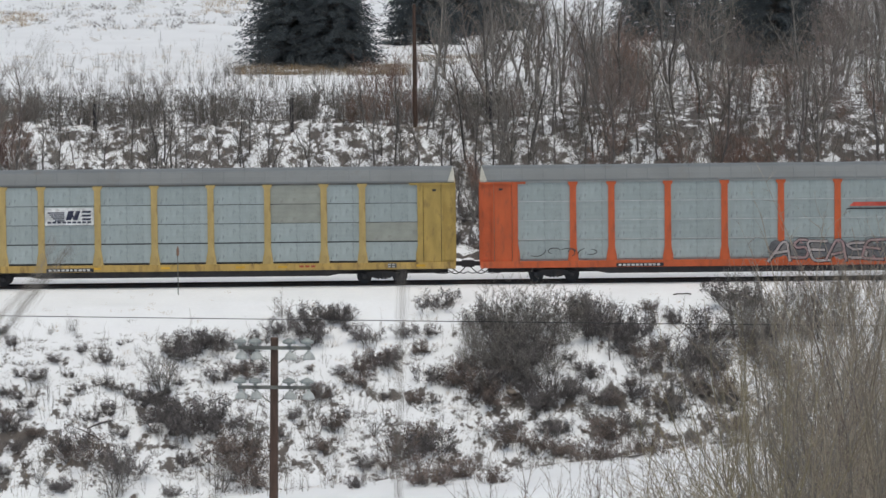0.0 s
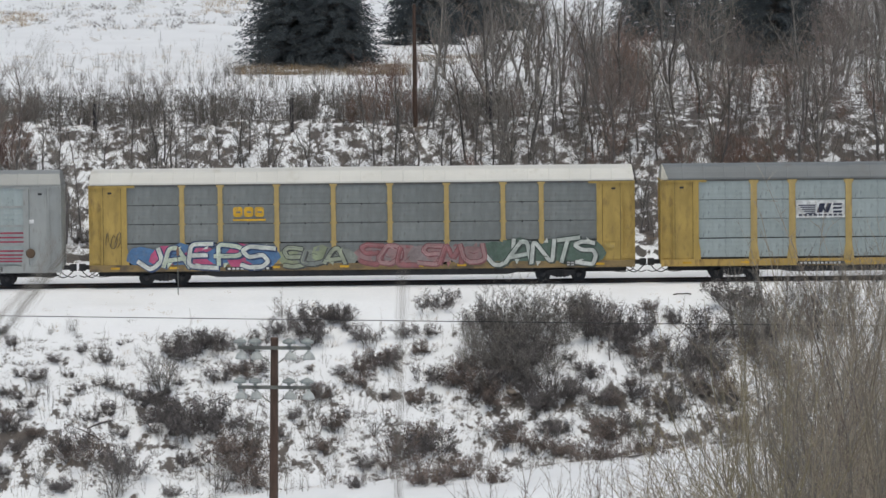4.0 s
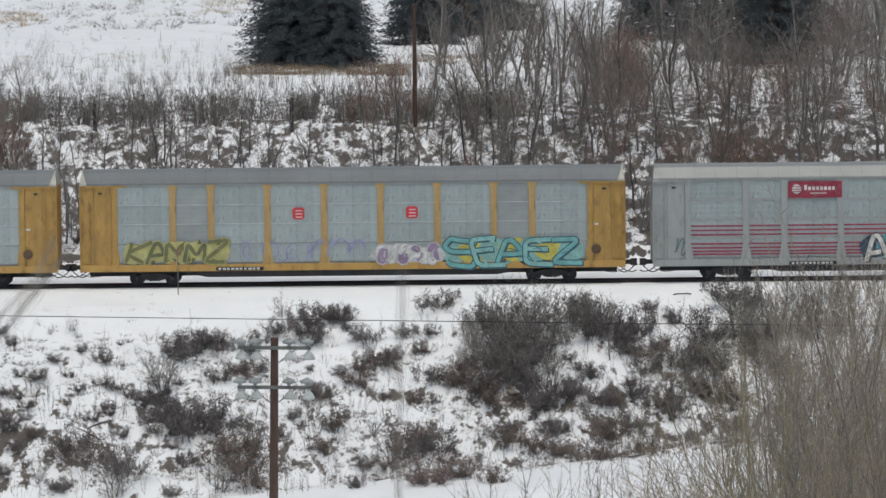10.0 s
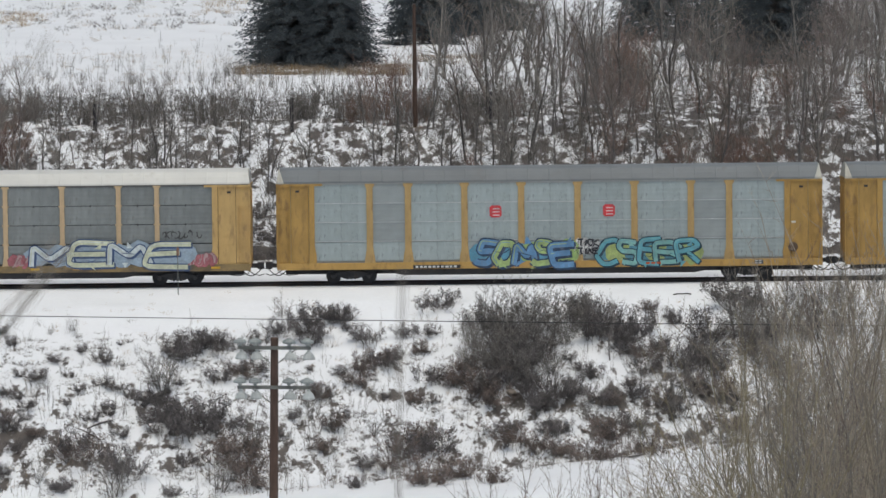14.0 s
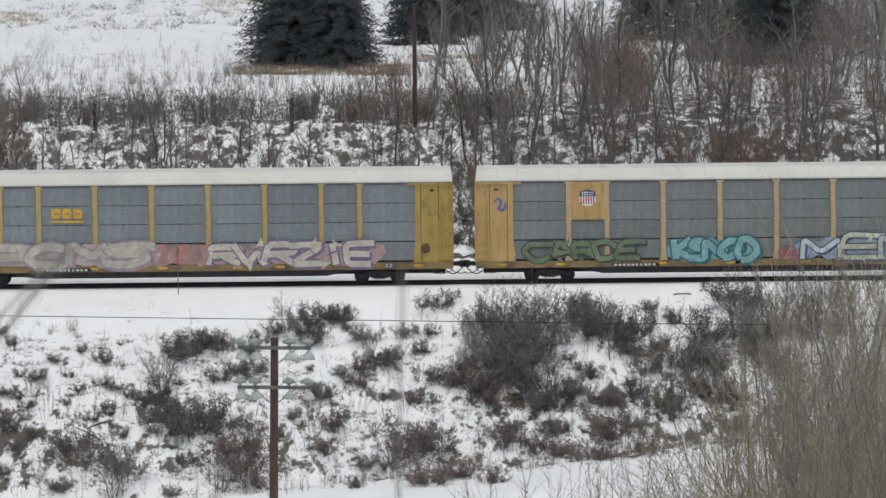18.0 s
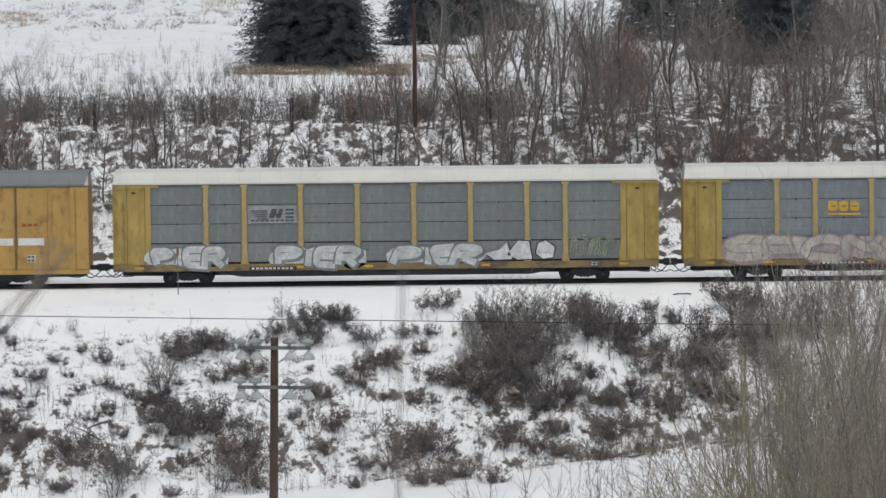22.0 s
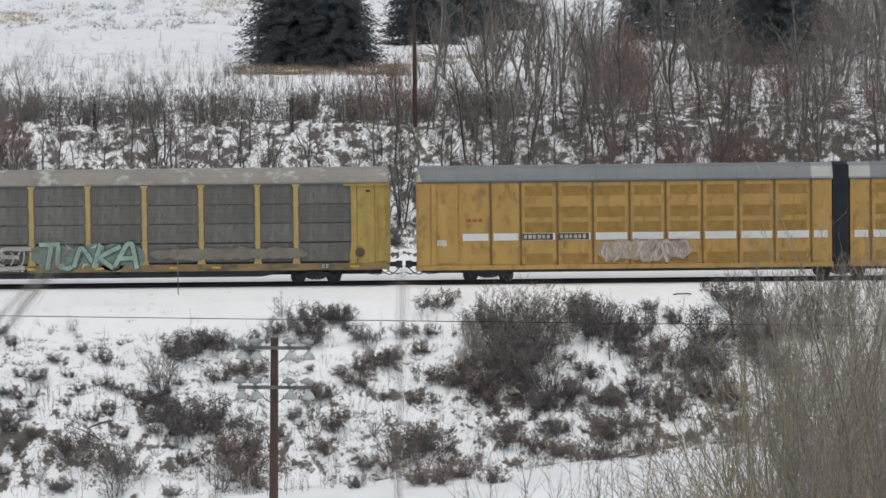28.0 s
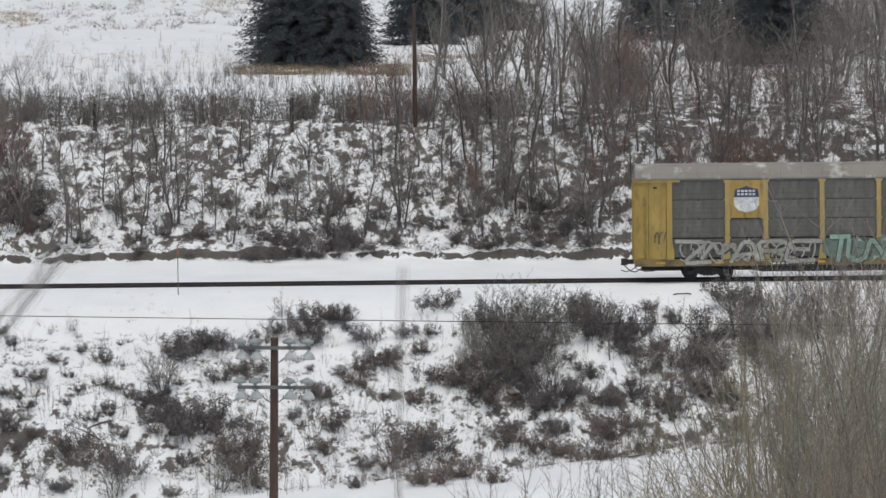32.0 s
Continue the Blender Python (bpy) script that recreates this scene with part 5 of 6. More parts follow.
A_SHOOT = [shrub_arrays(390 + k, 3, 3.6, 0.22, 0.014, (9, 2.5), ratio=0.26, lift=0.5, base=0.4, pieces=(5, 2, 1), thin=0.36) for k in range(5)]
SHRUBS_DARK = [kit_of(k, BARK_DARK, LEAF_DARK) for k in A_DARK]
SHRUBS_BROWN = [kit_of(k, BARK_DARK, LEAF_BROWN) for k in A_DARK]
SHRUBS_GREY = [kit_of(k, BARK) for k in A_GREY]
SHRUBS_RED = [kit_of(k, BARK_RUSSET) for k in A_RED]
SHRUBS_SLIM = [kit_of(shrub_arrays(326 + k, 5, 4.3, 0.26, 0.02, (13, 5), ratio=0.28, lift=0.4, base=0.4, pieces=(5, 2, 1), thin=0.35), BARK_RUSSET) for k in range(3)]
SHRUBS_PALE = [kit_of(k, BARK) for k in A_PALE]
THICKET = [kit_of(a, m) for a, m in zip(A_TALL, (BARK_TAN, BARK_OLIVE, BARK_TAN, BARK_GREY, BARK_PALE, BARK_RED))]
LEANING = [kit_of(shrub_arrays(395 + k, 6, 7.2, 0.55, 0.026, (9, 4), ratio=0.3, lift=0.12, base=0.8, pieces=(6, 3, 1), thin=0.22), BARK_PALE) for k in range(3)]
THICKET_BROWN = [kit_of(a, m) for a, m in zip(A_TALL, (BARK_GREY, BARK_TAN, BARK_RED, BARK_PALE))]
SHOOTS = [kit_of(k, BARK_RED) for k in A_SHOOT]


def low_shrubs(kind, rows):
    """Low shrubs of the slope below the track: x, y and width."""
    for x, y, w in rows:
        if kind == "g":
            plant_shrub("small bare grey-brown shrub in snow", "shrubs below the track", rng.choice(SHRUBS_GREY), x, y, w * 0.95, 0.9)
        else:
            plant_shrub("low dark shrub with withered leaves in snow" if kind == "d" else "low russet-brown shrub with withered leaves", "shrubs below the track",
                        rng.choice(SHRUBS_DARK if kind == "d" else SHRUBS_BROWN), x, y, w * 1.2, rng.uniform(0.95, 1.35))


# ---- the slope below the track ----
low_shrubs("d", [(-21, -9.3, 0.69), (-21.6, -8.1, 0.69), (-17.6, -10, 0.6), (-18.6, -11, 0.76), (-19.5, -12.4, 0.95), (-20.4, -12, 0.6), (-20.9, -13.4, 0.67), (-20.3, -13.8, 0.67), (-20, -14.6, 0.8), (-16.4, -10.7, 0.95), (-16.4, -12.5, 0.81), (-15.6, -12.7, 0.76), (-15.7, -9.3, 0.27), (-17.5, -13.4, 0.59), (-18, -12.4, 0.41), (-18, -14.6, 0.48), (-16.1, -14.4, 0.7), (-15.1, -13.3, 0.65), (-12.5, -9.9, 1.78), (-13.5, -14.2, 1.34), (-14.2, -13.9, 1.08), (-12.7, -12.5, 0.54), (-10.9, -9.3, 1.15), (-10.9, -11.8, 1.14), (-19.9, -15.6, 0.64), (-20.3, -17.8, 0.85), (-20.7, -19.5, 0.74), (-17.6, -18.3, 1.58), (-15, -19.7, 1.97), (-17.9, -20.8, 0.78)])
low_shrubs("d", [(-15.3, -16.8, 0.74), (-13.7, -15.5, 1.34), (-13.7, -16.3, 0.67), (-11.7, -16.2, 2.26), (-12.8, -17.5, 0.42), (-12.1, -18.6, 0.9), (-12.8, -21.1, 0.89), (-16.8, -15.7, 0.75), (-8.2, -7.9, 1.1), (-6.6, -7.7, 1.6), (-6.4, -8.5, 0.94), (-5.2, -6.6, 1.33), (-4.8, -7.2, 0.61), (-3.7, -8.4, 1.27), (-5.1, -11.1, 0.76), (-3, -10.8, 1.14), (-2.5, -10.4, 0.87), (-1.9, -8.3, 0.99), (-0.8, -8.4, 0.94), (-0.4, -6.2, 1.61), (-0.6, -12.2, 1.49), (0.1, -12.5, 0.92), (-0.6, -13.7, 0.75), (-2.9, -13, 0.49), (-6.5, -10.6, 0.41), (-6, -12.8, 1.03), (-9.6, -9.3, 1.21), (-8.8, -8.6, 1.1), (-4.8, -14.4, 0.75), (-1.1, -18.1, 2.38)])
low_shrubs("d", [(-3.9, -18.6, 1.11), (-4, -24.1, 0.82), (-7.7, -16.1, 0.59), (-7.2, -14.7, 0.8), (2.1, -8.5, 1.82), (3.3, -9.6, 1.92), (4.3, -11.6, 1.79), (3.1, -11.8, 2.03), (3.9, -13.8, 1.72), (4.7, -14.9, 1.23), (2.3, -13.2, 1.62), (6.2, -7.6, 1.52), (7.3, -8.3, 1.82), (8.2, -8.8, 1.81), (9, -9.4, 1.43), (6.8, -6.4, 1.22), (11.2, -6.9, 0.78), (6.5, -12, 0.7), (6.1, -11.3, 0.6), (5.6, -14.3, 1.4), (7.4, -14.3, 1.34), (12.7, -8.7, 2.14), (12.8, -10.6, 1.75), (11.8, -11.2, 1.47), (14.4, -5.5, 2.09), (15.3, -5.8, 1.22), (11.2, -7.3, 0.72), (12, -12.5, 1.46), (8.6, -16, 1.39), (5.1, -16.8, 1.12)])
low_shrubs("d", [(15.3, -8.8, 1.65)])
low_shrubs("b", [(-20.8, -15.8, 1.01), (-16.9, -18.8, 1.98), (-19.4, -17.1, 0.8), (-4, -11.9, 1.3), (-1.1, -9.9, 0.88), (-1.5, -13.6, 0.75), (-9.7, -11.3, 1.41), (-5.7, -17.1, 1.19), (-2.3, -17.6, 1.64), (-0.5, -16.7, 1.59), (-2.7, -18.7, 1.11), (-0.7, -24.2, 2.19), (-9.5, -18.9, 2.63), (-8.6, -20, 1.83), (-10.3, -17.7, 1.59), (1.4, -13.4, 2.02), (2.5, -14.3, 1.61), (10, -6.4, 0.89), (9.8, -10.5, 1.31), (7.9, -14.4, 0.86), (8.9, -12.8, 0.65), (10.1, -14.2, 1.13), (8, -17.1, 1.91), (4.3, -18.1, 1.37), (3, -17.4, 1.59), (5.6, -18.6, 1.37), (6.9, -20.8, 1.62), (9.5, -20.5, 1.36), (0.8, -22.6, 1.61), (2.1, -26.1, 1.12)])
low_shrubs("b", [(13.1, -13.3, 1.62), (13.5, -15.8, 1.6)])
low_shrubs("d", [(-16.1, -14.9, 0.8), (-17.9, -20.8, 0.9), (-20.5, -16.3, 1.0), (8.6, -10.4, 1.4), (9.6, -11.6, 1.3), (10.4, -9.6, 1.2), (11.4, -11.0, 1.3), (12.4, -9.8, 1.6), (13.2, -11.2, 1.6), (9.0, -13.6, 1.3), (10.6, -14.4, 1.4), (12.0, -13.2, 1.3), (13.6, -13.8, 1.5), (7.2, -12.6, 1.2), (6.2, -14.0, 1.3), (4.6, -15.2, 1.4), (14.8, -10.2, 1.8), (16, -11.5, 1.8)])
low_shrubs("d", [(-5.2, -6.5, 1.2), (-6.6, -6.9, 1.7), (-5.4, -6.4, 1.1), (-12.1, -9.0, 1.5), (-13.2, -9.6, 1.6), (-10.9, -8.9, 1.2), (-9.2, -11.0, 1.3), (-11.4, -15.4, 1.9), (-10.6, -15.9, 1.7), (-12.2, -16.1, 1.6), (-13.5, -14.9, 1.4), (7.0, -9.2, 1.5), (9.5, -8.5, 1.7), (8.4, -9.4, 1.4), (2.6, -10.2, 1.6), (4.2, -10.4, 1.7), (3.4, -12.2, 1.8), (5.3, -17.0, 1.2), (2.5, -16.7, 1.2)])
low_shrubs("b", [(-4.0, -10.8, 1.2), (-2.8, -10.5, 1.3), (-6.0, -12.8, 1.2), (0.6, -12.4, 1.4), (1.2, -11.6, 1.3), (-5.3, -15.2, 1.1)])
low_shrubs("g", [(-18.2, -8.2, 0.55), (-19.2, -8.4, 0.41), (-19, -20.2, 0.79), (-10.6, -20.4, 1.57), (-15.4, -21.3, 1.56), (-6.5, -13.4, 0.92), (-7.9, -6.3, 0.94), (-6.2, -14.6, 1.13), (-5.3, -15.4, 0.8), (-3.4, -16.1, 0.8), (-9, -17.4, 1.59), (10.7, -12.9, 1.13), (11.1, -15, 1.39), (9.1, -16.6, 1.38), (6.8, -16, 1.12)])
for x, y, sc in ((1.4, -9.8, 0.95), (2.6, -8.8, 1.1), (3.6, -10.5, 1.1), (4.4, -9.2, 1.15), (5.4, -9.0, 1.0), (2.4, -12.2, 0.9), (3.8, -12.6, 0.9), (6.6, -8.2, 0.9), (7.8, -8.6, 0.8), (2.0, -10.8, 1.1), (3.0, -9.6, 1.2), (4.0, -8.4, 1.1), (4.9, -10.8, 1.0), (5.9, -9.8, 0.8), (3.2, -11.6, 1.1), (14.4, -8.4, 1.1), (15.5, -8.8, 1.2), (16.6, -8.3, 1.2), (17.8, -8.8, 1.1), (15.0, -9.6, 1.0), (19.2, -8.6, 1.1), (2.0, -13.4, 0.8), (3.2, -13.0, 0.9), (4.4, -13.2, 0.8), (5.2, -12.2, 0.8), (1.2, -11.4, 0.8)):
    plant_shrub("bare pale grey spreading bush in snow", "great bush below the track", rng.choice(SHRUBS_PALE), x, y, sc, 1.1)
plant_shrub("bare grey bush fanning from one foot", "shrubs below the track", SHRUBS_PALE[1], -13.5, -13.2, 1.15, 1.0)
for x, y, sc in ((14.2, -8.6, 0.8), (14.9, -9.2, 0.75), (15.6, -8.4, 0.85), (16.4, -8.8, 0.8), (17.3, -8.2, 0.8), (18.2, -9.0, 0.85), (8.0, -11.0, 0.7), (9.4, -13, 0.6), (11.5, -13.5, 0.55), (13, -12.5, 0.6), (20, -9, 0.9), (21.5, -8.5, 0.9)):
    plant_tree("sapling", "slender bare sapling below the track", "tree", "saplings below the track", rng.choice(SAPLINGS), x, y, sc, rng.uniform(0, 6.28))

for _ in range(34):
    y = rng.uniform(-150, -130)
    k = 0.002 + 0.048 * rng.random() ** 0.7
    plant_shrub("slim bare upright shoots of a young thicket", "shoots on the near hillside", rng.choice(SHOOTS), (250 + y) * k, y, 1.0, rng.uniform(0.72, 1.0) + 9 * k * rng.random())

# ---- the bank above the track ----
for x, y in ((-19.9, 13.4), (-19.2, 12.1), (-18.2, 16.2), (-17.0, 13.2), (-15.8, 14.1), (-15.0, 16.2), (-14.3, 12.9), (-14.0, 13.2), (-13.7, 14.8), (-7.8, 13.9), (-2.3, 12.9),
             (-4.1, 11.9), (1.4, 10.8), (2.1, 11.6), (6.3, 15.6), (-22.3, 12.4), (-21.7, 19.7)):
    plant_tree("sapling", "slender bare grey sapling on the snowy bank", "tree", "saplings on the bank", rng.choice(SAPLINGS), x, y, rng.uniform(0.9, 1.3), rng.uniform(0, 6.28))
for _ in range(135):
    x, y = rng.uniform(-28, 12), rng.uniform(11.0, 24.5)
    plant_tree("sapling", "slender bare grey sapling on the snowy bank", "tree", "saplings on the bank", rng.choice(SAPLINGS), x, y, rng.uniform(0.5, 1.05), rng.uniform(0, 6.28), 0.12)
for x, y, sc in ((8.3, 12.9, 0.9), (-23.6, 21.5, 0.55), (-24.6, 20.0, 0.5)):
    plant_tree("bare_tree", "bare dark-trunked tree on the bank", "tree", "trees on the bank", TREES[1], x, y, sc, 0.4)
for x, y, w in ((-8.6, 9.9, 1.5), (-7.9, 10.1, 1.7), (-6.6, 9.9, 1.6), (-5.6, 10.0, 1.8), (-10.4, 9.9, 1.1), (-16.0, 10.0, 0.8), (-3.9, 9.9, 1.2), (-23.4, 13.5, 2.4), (-22.8, 14.6, 2.4), (-23.8, 15.4, 2.4), (-22.2, 16.4, 2.0), (-18.9, 9.9, 0.6), (-13.2, 9.8, 0.6), (-16.2, 11.9, 0.9), (-12.9, 11.6, 1.3), (-9.0, 10.9, 2.0), (-6.2, 12.5, 1.2), (-10.9, 12.7, 1.0), (-7.6, 11.4, 1.6), (-5.5, 10.9, 1.9), (-2.8, 10.6, 1.2), (2.5, 10.7, 1.4),
                (3.4, 10.9, 1.6), (5.2, 10.8, 1.6), (7.6, 10.6, 1.4), (-4.6, 11.3, 1.7), (-6.4, 14.8, 1.9), (-5.2, 15.6, 1.6), (4.4, 12.4, 1.8), (6.0, 12.0, 1.6), (0.6, 11.0, 1.0), (-20.5, 11.0, 0.9), (-22.6, 14.6, 2.2), (-21.4, 13.0, 1.6), (-18.8, 11.6, 1.2), (-17.4, 15.2, 1.3), (-14.8, 12.0, 1.1), (-11.6, 15.0, 1.4), (-9.8, 14.2, 1.2), (-8.4, 17.5, 1.5), (-3.6, 13.8, 1.3), (-1.4, 15.5, 1.5), (-0.4, 12.4, 1.4), (1.6, 13.4, 1.6), (2.8, 15.0, 1.7), (5.0, 14.5, 1.9), (7.0, 14.2, 1.8), (3.6, 17.5, 1.6)):
    plant_shrub("low dark shrub with withered leaves in snow", "dark shrubs along the ditch", rng.choice(SHRUBS_DARK), x, y, w * 1.1, rng.uniform(0.9, 1.3))
for x, y, sc in ((-5.0, 25.6, 0.9), (-4.0, 25.5, 1.0), (-2.6, 25.2, 0.9), (-0.8, 26.5, 0.9), (-24.6, 20.5, 1.9), (-25.4, 21.4, 1.9), (-25.2, 23, 1.3), (-26.2, 22, 1.4), (-22.6, 13.6, 1.2), (-23.4, 15.2, 1.3), (-21.8, 12.2, 0.9)):
    plant_shrub("bare russet shrub standing in snow", "russet shrubs on the crest", rng.choice(SHRUBS_RED), x, y, sc)

for x, y, sc in ((-4.7, 25.4, 0.9), (-4.1, 26.2, 1.0), (-3.5, 25.3, 1.1), (-3.0, 26.0, 1.2), (-2.5, 25.5, 1.1), (-2.0, 26.3, 1.0), (-3.3, 27.5, 1.2), (-1.0, 25.8, 0.9), (-2.4, 28.0, 1.2), (-4.4, 28.0, 1.0), (-4.0, 25.0, 1.0), (-3.2, 24.8, 1.1), (-2.7, 25.1, 1.2), (-2.2, 24.9, 1.0)):
    plant_shrub("tall slim russet shrub beside the far pole", "russet shrubs on the crest", rng.choice(SHRUBS_SLIM), x, y, sc)

plant_tree("bare_tree", "low russet-crowned tree with a crooked dark trunk", "tree", "trees on the bank", TREES[1], -23.2, 17.6, 0.52, 1.4)
for x, y, sc in ((-23.4, 19.6, 1.5), (-24.2, 20.2, 1.7), (-22.7, 20.0, 1.2)):
    plant_shrub("bare russet shrub standing in snow", "russet shrubs on the crest", rng.choice(SHRUBS_RED), x, y, sc)

# ---- the bare wood ----
for _ in range(112):
    y = rng.uniform(12.5, 50)
    x = rng.uniform(2.5 if y > 25 else 7.0, 22 + 0.25 * y)
    if y > 28 and 0.058 < x / (250 + y) < 0.072:
        continue
    plant_tree("bare_tree", "tall bare deciduous tree in a snowy wood", "tree", "bare wood", rng.choice(TREES), x, y, rng.uniform(0.4, 0.9), rng.uniform(0, 6.28), 0.2)

for k in range(64):
    x, y = (rng.uniform(1.0, 9.5), rng.uniform(12.5, 26)) if k < 20 else (rng.uniform(-0.5, 10), rng.uniform(40, 60)) if k < 42 else (rng.uniform(24, 34), rng.uniform(28, 56))
    plant_tree("bare_tree", "young bare tree at the edge of the wood", "tree", "edge of the wood", rng.choice(TREES), x, y, rng.uniform(0.35, 0.7) + (0.2 if k >= 20 else 0), rng.uniform(0, 6.28), 0.2)

# ---- the tan thicket on the near hillside ----
for _ in range(70):
    y = rng.uniform(-165, -118)
    d = 250 + y
    k = 0.046 + 0.054 * rng.random() ** 0.75
    plant_shrub("tall bare tan thicket stems", "thicket on the near hillside", rng.choice(THICKET if k < 0.074 else THICKET_BROWN), d * k, y, 1.0,
                min(1.08, 0.34 + 0.8 * min(1, max(0, (k - 0.044) / 0.03))) * rng.uniform(0.85, 1.03))


for _ in range(16):
    y = rng.uniform(-150, -120)
    k = rng.uniform(0.080, 0.102)
    plant_shrub("pale bare bush with long leaning stems", "thicket on the near hillside", rng.choice(LEANING), (250 + y) * k, y, rng.uniform(1.0, 1.25), 1.1)


# ---- spruces ----
def spruce_kit(seed, height, width):
    r = random.Random(seed)
    wood = [(Vector((0, 0, -0.2)), Vector((0, 0, height)), 0.22, 0.02)]
    v, f = [], []
    z = 0.3
    while z < height - 0.2:
        reach = width * (1 - z / height) ** 0.85
        for k in range(20 if z < 6 else 9):
            a, ln = r.uniform(0, 6.283), reach * r.uniform(0.72, 1.06)
            d = Vector((math.cos(a), math.sin(a), 0))
            p = Vector((0, 0, z + r.uniform(-0.2, 0.2)))
            tip = p + d * ln + Vector((0, 0, -0.16 * ln + r.uniform(-0.25, 0.3)))
            wood.append((p, tip, 0.03, 0.0))
            side = Vector((-d.y, d.x, 0))
            n = max(3, int(ln * (11 if z < 6 else 1.8)))
            for i in range(n):
                t = 0.34 + 0.66 * (i + 0.9) / n
                c = p.lerp(tip, t) + Vector((r.gauss(0, 0.12), r.gauss(0, 0.12), r.gauss(0, 0.1)))
                for s_ in (-1, 1):
                    l2 = (0.18 + 0.2 * (1 - t)) * r.uniform(0.6, 1.3) * (1 if z < 6 else 1.8)
                    e = c + (d * 0.8 + side * s_ * r.uniform(0.3, 1.0)).normalized() * l2 + Vector((0, 0, -0.02 - r.uniform(0, 0.14)))
                    b0, w = len(v), (0.013 if z < 6 else 0.1) * r.uniform(0.7, 1.3)
                    mid = c.lerp(e, 0.5)
                    v += [c, mid + side * w * 1.6, e, mid - Vector((0, 0, w * 3.0))]
                    f += [(b0, b0 + 1, b0 + 2), (b0, b0 + 3, b0 + 2)]
        z += 0.24 if z < 6 else 0.55
    return quad_mesh("trunk", *sticks(wood), BARK_DARK), quad_mesh("crown", np.array(v, float), np.array(f), NEEDLE)


SPRUCES = [spruce_kit(400 + k, 13, 4.2) for k in range(2)]
for x, y, sc in ((-9.2, 61, 1.0), (-6.7, 59.5, 0.86), (-8.0, 64, 1.05), (-1.2, 76, 0.8), (0.4, 86, 1.1), (3.4, 90, 1.0), (14.6, 80, 0.95), (20.6, 56, 0.85), (18.2, 62, 0.9), (23.0, 76, 1.1)):
    plant_tree("spruce", "dark green spruce with low drooping boughs on snow", "tree", "spruces", SPRUCES[int(abs(x) * 7) % 2], x, y, sc, x, 0.02)

# ================= undergrowth, too fine to count =================
CLUMPS = [shrub_arrays(500 + k, 7, 0.5, 1.3, 0.012, (3, 3), 3, 0.5, 0.15, 36, 0.05, 0.2) for k in range(6)]
GRASS = [shrub_arrays(520 + k, 16, 0.42, 0.9, 0.010, (0,), 1, base=0.25, pieces=(1,)) for k in range(5)]
STEMS = [shrub_arrays(540 + k, 3, 1.3, 0.35, 0.011, (5,), 2, 0.35, 0.4, base=0.2, pieces=(3, 1)) for k in range(6)]


def undergrowth(name, label, category, bits, mat, fields, leaves=False):
    spots = []
    for count, xs, ys, sizes in fields:
        spots += [(rng.uniform(*xs), rng.uniform(*ys), rng.choice(bits), rng.uniform(*sizes), rng.uniform(0, 6.28)) for _ in range(count)]
    heights = ground_height([p[0] for p in spots], [p[1] for p in spots])
    out = [moved(bit[1] if leaves else bit[0], x, y, z - 0.02, size, turn) for (x, y, bit, size, turn), z in zip(spots, heights)]
    return tagged(new(name, quad_mesh(name, *merged(out), mat)), label, category, kind="stuff")


TUFTS = [shrub_arrays(560 + k, 44, 0.34, 1.7, 0.020, (0,), 1, base=0.3, pieces=(1,)) for k in range(6)]


def tussock_fields(count, xs, ys, size, per):
    """Fields for groups of tussocks that huddle together."""
    out = []
    for _ in range(count):
        x, y = rng.uniform(*xs), rng.uniform(*ys)
        a, b = rng.uniform(0.3, 0.9), rng.uniform(0.2, 0.6)
        out.append((rng.randint(1, per), (x - a, x + a), (y - b, y + b), size))
    return out


undergrowth("hedge_brush", "dense bare grey-brown brush along the crest", "brush", A_FINE, BARK_WILD,
            [(130, (-31, 5), (25.7, 29), (0.7, 1.25)), (130, (-31, 5), (27.0, 36), (0.6, 1.15)), (40, (-31, -10), (43, 54), (0.35, 0.6)), (200, (-27, 10), (12, 24.5), (0.35, 0.85)), (60, (-25, 9), (11.0, 17), (0.3, 0.8))])
undergrowth("underwood", "dense bare underwood of the wood", "brush", A_WOOD, BARK_WILD, [(30, (0, 9.5), (12, 27), (0.35, 0.8)), (80, (8, 31), (12.5, 44), (0.45, 1.0)), (40, (-1, 33), (44, 62), (0.6, 1.2))])
undergrowth("purple_underwood", "purple-brown bare underwood of the wood", "brush", A_WOOD, BARK_PURPLE, [(34, (8, 20), (13, 30), (0.45, 1.0)), (30, (21, 33), (14, 46), (0.6, 1.2)), (34, (23, 33), (46, 64), (0.9, 1.5)), (44, (24, 37), (62, 92), (1.0, 1.7)), (26, (6, 22), (38, 58), (0.6, 1.1))])
undergrowth("slope_brush", "dense bare grey-brown brush beside the track", "brush", A_WOOD, BARK_WILD, [(26, (14.2, 25), (-9.5, -5.6), (0.4, 0.7)), (16, (14.4, 25), (-6.2, -4.4), (0.36, 0.52)), (10, (17.5, 25), (-6.5, -4.6), (0.5, 0.75)), (30, (16, 25), (-14, -8), (0.5, 0.9)), (14, (13, 24), (-18, -12), (0.4, 0.8))])
undergrowth("russet_underwood", "russet bare underwood of the wood", "brush", A_RED, BARK_RUSSET, [(30, (8, 31), (14, 46), (0.8, 1.5)), (14, (15, 18), (14, 22), (1.0, 1.7)), (12, (9, 12), (34, 50), (1.2, 2.2)), (8, (0.2, 2.6), (14, 19), (0.6, 1.0))])
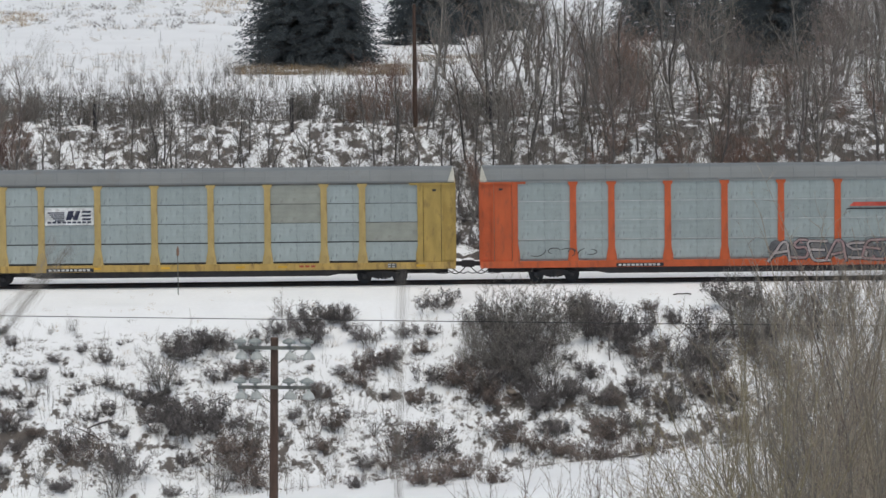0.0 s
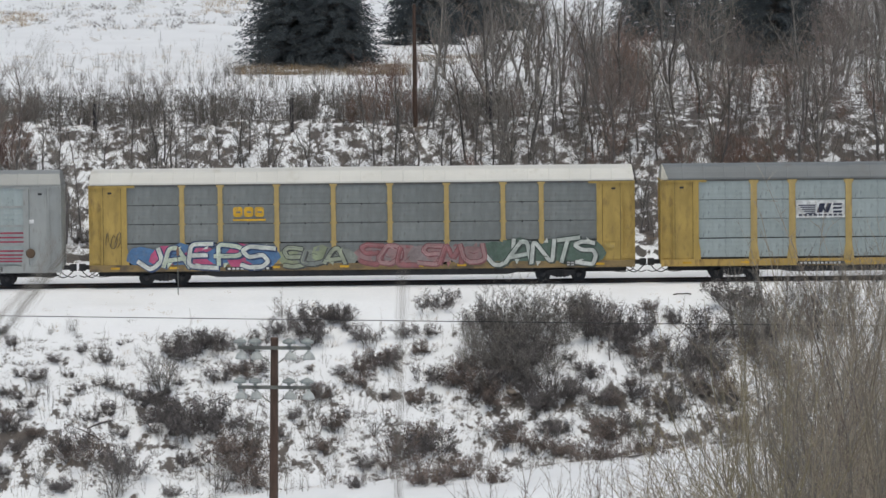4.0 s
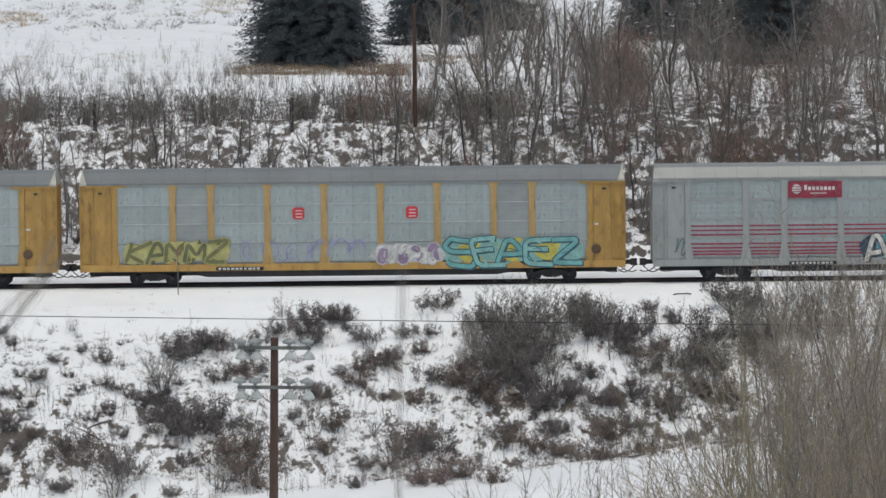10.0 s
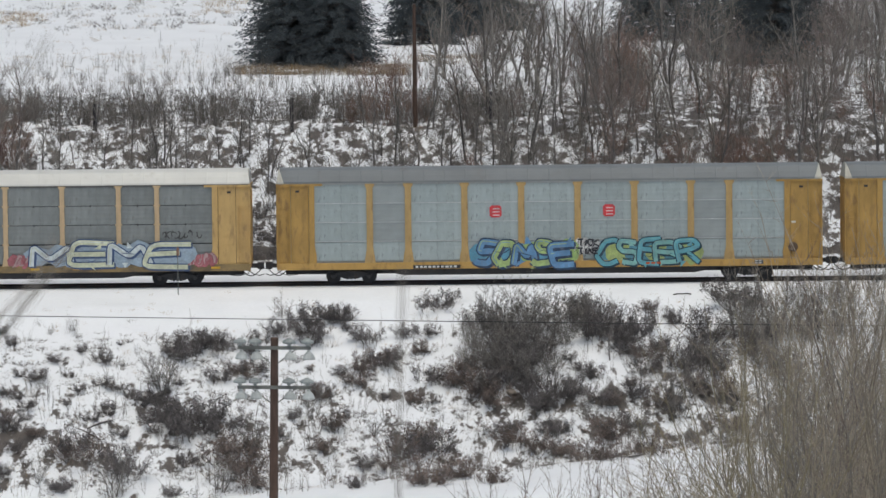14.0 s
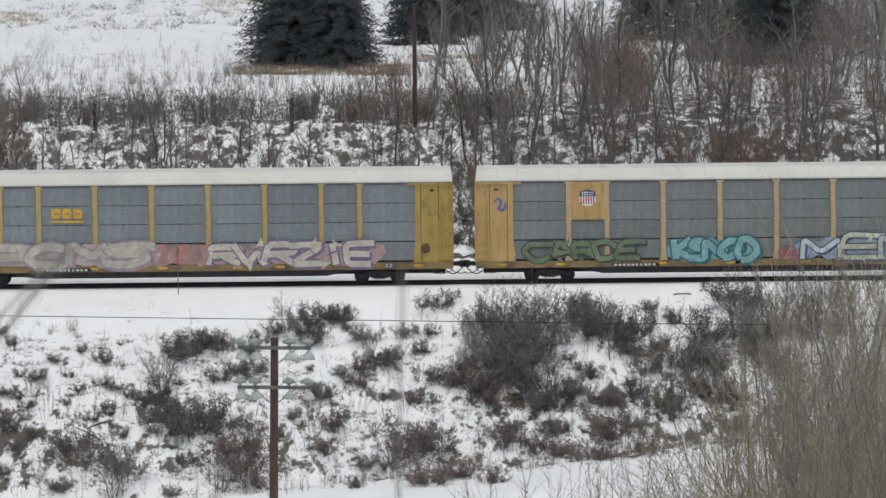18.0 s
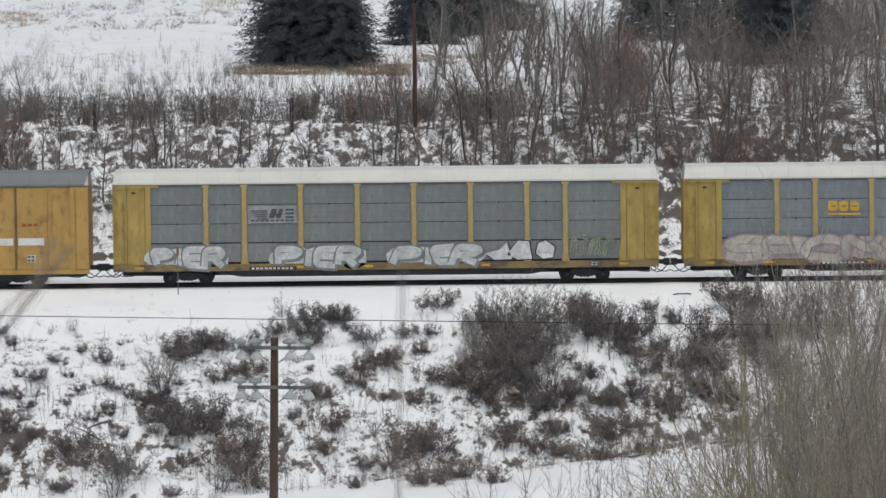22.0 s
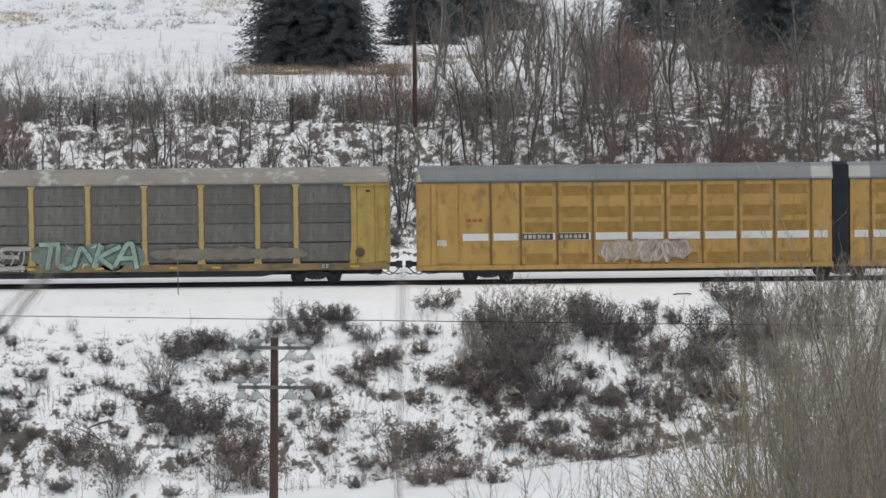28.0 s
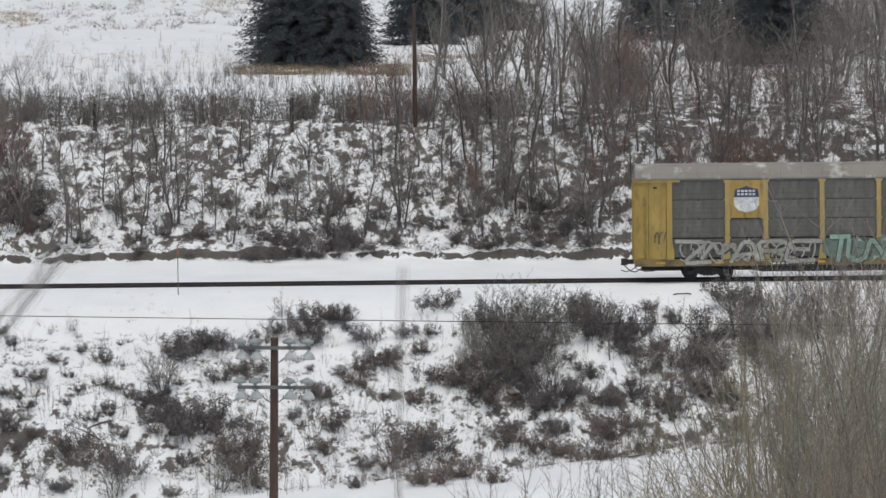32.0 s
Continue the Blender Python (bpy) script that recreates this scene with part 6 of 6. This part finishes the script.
undergrowth("twig_litter", "low tangled dark twigs poking through snow", "undergrowth", CLUMPS, BARK_DARK,
            [(90, (-23, 18), (-22, -7.2), (0.35, 0.9)), (50, (-26, 24), (10.2, 25), (0.5, 1.0)), (110, (-26, 26), (9.5, 10.6), (0.35, 0.75)), (70, (-36, -4), (92, 132), (0.9, 1.9)), (150, (5, 31), (12, 50), (0.7, 1.3))])
undergrowth("leaf_litter", "withered dark leaves caught in low twigs", "undergrowth", CLUMPS, LITTER,
            [(420, (-23, 18), (-22, -9.5), (0.5, 1.2)), (620, (-26, 26), (10.2, 25), (0.6, 1.2)), (260, (4, 28), (12, 50), (0.8, 1.6)), (420, (-26, 26), (9.6, 10.3), (0.5, 1.1)), (200, (0, 10), (11, 25), (0.9, 1.5)), (300, (-31, 5), (25, 44), (0.7, 1.4)), (130, (-36, -4), (92, 132), (0.9, 1.8))], True)
undergrowth("dark_tussocks", "low dark grass tussocks breaking through snow", "tussock", TUFTS, LITTER,
            tussock_fields(170, (-22.5, -2), (-20.5, -8.4), (0.45, 1.05), 5) + tussock_fields(80, (-2, 14), (-20, -8), (0.45, 1.0), 4) + tussock_fields(190, (-26, 12), (10.6, 25), (0.4, 0.85), 4))
undergrowth("dead_grass", "tufts of dead straw-coloured grass in snow", "grass", GRASS, STRAW,
            [(330, (-23, 18), (-22, -6.0), (0.5, 1.0)), (260, (-31, 31), (10, 26), (0.5, 1.0)), (160, (8, 28), (48, 54), (0.7, 1.3)),
             (120, (-38, 0), (26, 110), (0.6, 1.1)), (130, (-34, -11), (44, 72), (0.7, 1.3)), (26, (-23, 18), (-5.8, -3), (0.4, 0.7)), (50, (-32.5, -28.5), (98, 112), (1.0, 2.2)), (40, (-18, -14), (108, 126), (1.0, 2.2)), (60, (-36, -10), (90, 130), (0.8, 1.5))])
undergrowth("brown_grass", "skirt of brown dead grass and bracken under spruces", "grass", GRASS, BRACKEN, [(900, (-12.6, -2.0), (53.5, 59), (0.8, 1.5)), (160, (-2, 3), (60, 66), (0.8, 1.4)), (140, (8, 28), (48, 54), (0.7, 1.3))])
undergrowth("dry_stems", "thin dry weed stems standing in snow", "weeds", STEMS, BARK_WILD,
            [(160, (-23, 18), (-14, -7.0), (0.4, 0.9)), (260, (5, 16), (-20, -8), (0.4, 0.9)), (560, (-23, 17), (-23, -12), (0.5, 1.2)), (420, (-33, 31), (11, 40), (0.6, 1.3)), (260, (-14, 3), (40, 54), (0.6, 1.2)), (260, (-33, -10), (40, 64), (0.5, 1.2)), (60, (-33, -12), (64, 90), (0.4, 0.8))])

# ================= posts, poles and wires =================
for x, y, h in ((-8.3, 24.5, 1.85), (2.72, 24.4, 1.95), (-19.2, 24.5, 1.5)):
    p = Geo().lathe([(0.11, -0.3), (0.11, h * 0.6), (0.095, h - 0.05), (0.06, h)], (0, 0, 0), "z", 9)
    tagged(part("fence_post", p, POST_WOOD, None, at=(x, y, ground_z(x, y))), "dark weathered wooden fence post", "post", "fence posts")

far_pole = tagged(part("far_pole", Geo().lathe([(0.13, -0.5), (0.12, 3), (0.09, 6.75), (0.05, 6.8)], (0, 0, 0), "z", 10), POLE, None, at=(-1.46, 24.4, ground_z(-1.46, 24.4))),
                  "slim brown wooden pole above the track", "pole")

NP = (-5.70, -88.0)
np_base = ground_z(*NP)
near_pole = thing("utility_pole", "brown wooden utility pole with two four-insulator crossarms", "utility pole", at=(NP[0], NP[1], np_base))
near_pole.rotation_euler = (0, radians(1.0), 0)
top = 4.54 - np_base
part("pole", Geo().lathe([(0.17, -0.6), (0.15, 2), (0.125, top - 0.03), (0.09, top)], (0, 0, 0), "z", 14), POLE, near_pole)
for zc in (top - 0.33, top - 1.63):
    arm = part("crossarm", Geo().box(-1.2, 1.2, -0.22, -0.12, zc - 0.055, zc + 0.055), ARM, near_pole, "grey wooden crossarm")
    g = Geo()
    for s in (-1, 1):
        g.tube([(s * 0.72, -0.235, zc - 0.03), (s * 0.1, -0.18, zc - 0.52)], 0.018, 4)
    part("brace", g, ARM, arm)
    for x in (-1.12, -0.62, 0.48, 1.08):
        g = Geo().lathe([(0.05, 0.05), (0.07, 0.12), (0.21, 0.15), (0.22, 0.20), (0.18, 0.26), (0.10, 0.28), (0.07, 0.32)], (x, -0.17, zc), "z", 12)
        ins = part("insulator", g, GLASS_CAP, arm, "grey-green insulator cap")
        part("bell", Geo().lathe([(0.20, -0.38), (0.21, -0.33), (0.15, -0.2), (0.06, -0.12), (0.05, -0.06)], (x + 0.05, -0.17, zc), "z", 12), PORCELAIN, ins, "pale porcelain bell")

for x, h in ((-62.0, 7.62), (62.0, 4.93)):
    z = ground_z(x, -100)
    tagged(part("wire_pole", Geo().lathe([(0.17, -0.5), (0.12, h - z), (0.08, h + 0.1 - z)], (0, 0, 0), "z", 10), POLE, None, at=(x, -100, z)), "plain brown wooden pole carrying one wire", "pole")
pts = [(x, -100, 6.27 - 0.30 * (1 - (x / 62.0) ** 2) - 0.0217 * x) for x in np.linspace(-62, 62, 25)]
tagged(part("wire", Geo().tube(pts, 0.011, 4), IRON), "thin dark overhead wire across the valley", "wire")

marker = thing("trackside_marker", "thin steel marker rod with an orange-brown tip", "marker", at=(-13.2, -3.6, ground_z(-13.2, -3.6)))
part("rod", Geo().lathe([(0.022, -0.2), (0.022, 2.3)], (0, 0, 0), "z", 6), ARM, marker)
part("tip", Geo().lathe([(0.03, 1.95), (0.07, 2.0), (0.07, 2.28), (0.02, 2.42)], (0, 0, 0), "z", 7), paint((0.24, 0.13, 0.085)), marker)


# ---- fallen wood, stumps and a stone on the lower slope ----
def log_between(x0, y0, x1, y1, r, label):
    a = Vector((x0, y0, ground_z(x0, y0) + r * 0.6))
    b = Vector((x1, y1, ground_z(x1, y1) + r * 0.6))
    mid = a.lerp(b, 0.5)
    mid.z = max(mid.z, ground_z(mid.x, mid.y) + r * 0.6) + 0.03
    q = a.lerp(b, 0.75)
    return tagged(part("fallen_branch", Geo().tube([a, a.lerp(b, 0.25) + Vector((0, 0, 0.05)), mid, q + Vector((0, 0, 0.05)), b], r, 7), BARK_DARK), label, "branch", "fallen wood")


log_between(-18.0, -16.1, -16.2, -17.2, 0.03, "dark fallen branch lying across snowy brush")
log_between(-16.9, -16.4, -15.8, -15.4, 0.04, "dark fallen branch lying across snowy brush")
log_between(-14.4, -14.3, -13.2, -13.2, 0.13, "thick dark fallen log half under snow")
log_between(11.4, -4.5, 12.3, -4.45, 0.03, "thin dead stick on clean snow")
bm = bmesh.new()
bmesh.ops.create_icosphere(bm, subdivisions=2, radius=0.24)
for v in bm.verts:
    v.co *= 1 + 0.22 * noise.noise(v.co * 3.1)
    v.co.z *= 0.75
me = bpy.data.meshes.new("stone")
bm.to_mesh(me)
bm.free()
me.materials.append(STONE)
tagged(part("stone", me, None, None, at=(3.2, -13.9, ground_z(3.2, -13.9) + 0.12)), "brown angular stone under a bush", "stone")

# ---- stems close to the camera, their blur built from hair-thin strands ----
for root, way, count, seed in (((-1.75, 14.5), [(-1.50, 15.8), (-1.30, 16.79), (-1.17, 16.95), (-1.05, 17.10)], 190, 601), ((-1.62, 14.5), [(-1.5, 15.9), (-1.26, 16.9), (-1.16, 17.0), (-1.10, 17.12)], 130, 602),
                               ((-1.9, 14.5), [(-1.5, 16.6), (-1.25, 17.45), (-1.151, 17.616), (-1.107, 17.70)], 80, 604),
                               ((-0.10, 14.5), [(-0.115, 15.6), (-0.135, 16.4), (-0.128, 16.75), (-0.115, 17.03)], 100, 603)):
    r2 = random.Random(seed)
    g = Geo()
    gz = ground_z(root[0], -236)
    # many scattered strands give one stem a soft, half-transparent streak
    for k in range(count):
        o, oz = r2.gauss(0, 0.010), r2.gauss(0, 0.010)
        g.tube([(root[0], -236, gz - 0.05)] + [(x + o * (0.5 + 0.2 * i) + r2.gauss(0, 0.0015), -236 + r2.gauss(0, 0.02), z + oz) for i, (x, z) in enumerate(way)], 0.00006, 3)
    tagged(part("weed_tuft", g, BARK_GREY), "pale hair-thin strands imitating one out-of-focus weed stem", "weed", "near weeds", "stuff")


# ================= movement =================
def motions():
    """The train rolls past, slowly gaining speed, and its wheels turn with it."""
    for ob, x0 in TRAIN:
        walk(ob, [(t, pose(x0 + travelled(t), 0, 0)) for t in range(0, 33, 2)])
    for w, dx in TURNING:
        walk(w, [(k / 30, pose(dx, 0, WHEEL_R, 0, math.degrees(travelled(k / 30) / WHEEL_R) % 360, 0)) for k in range(0, 961)])


motions()
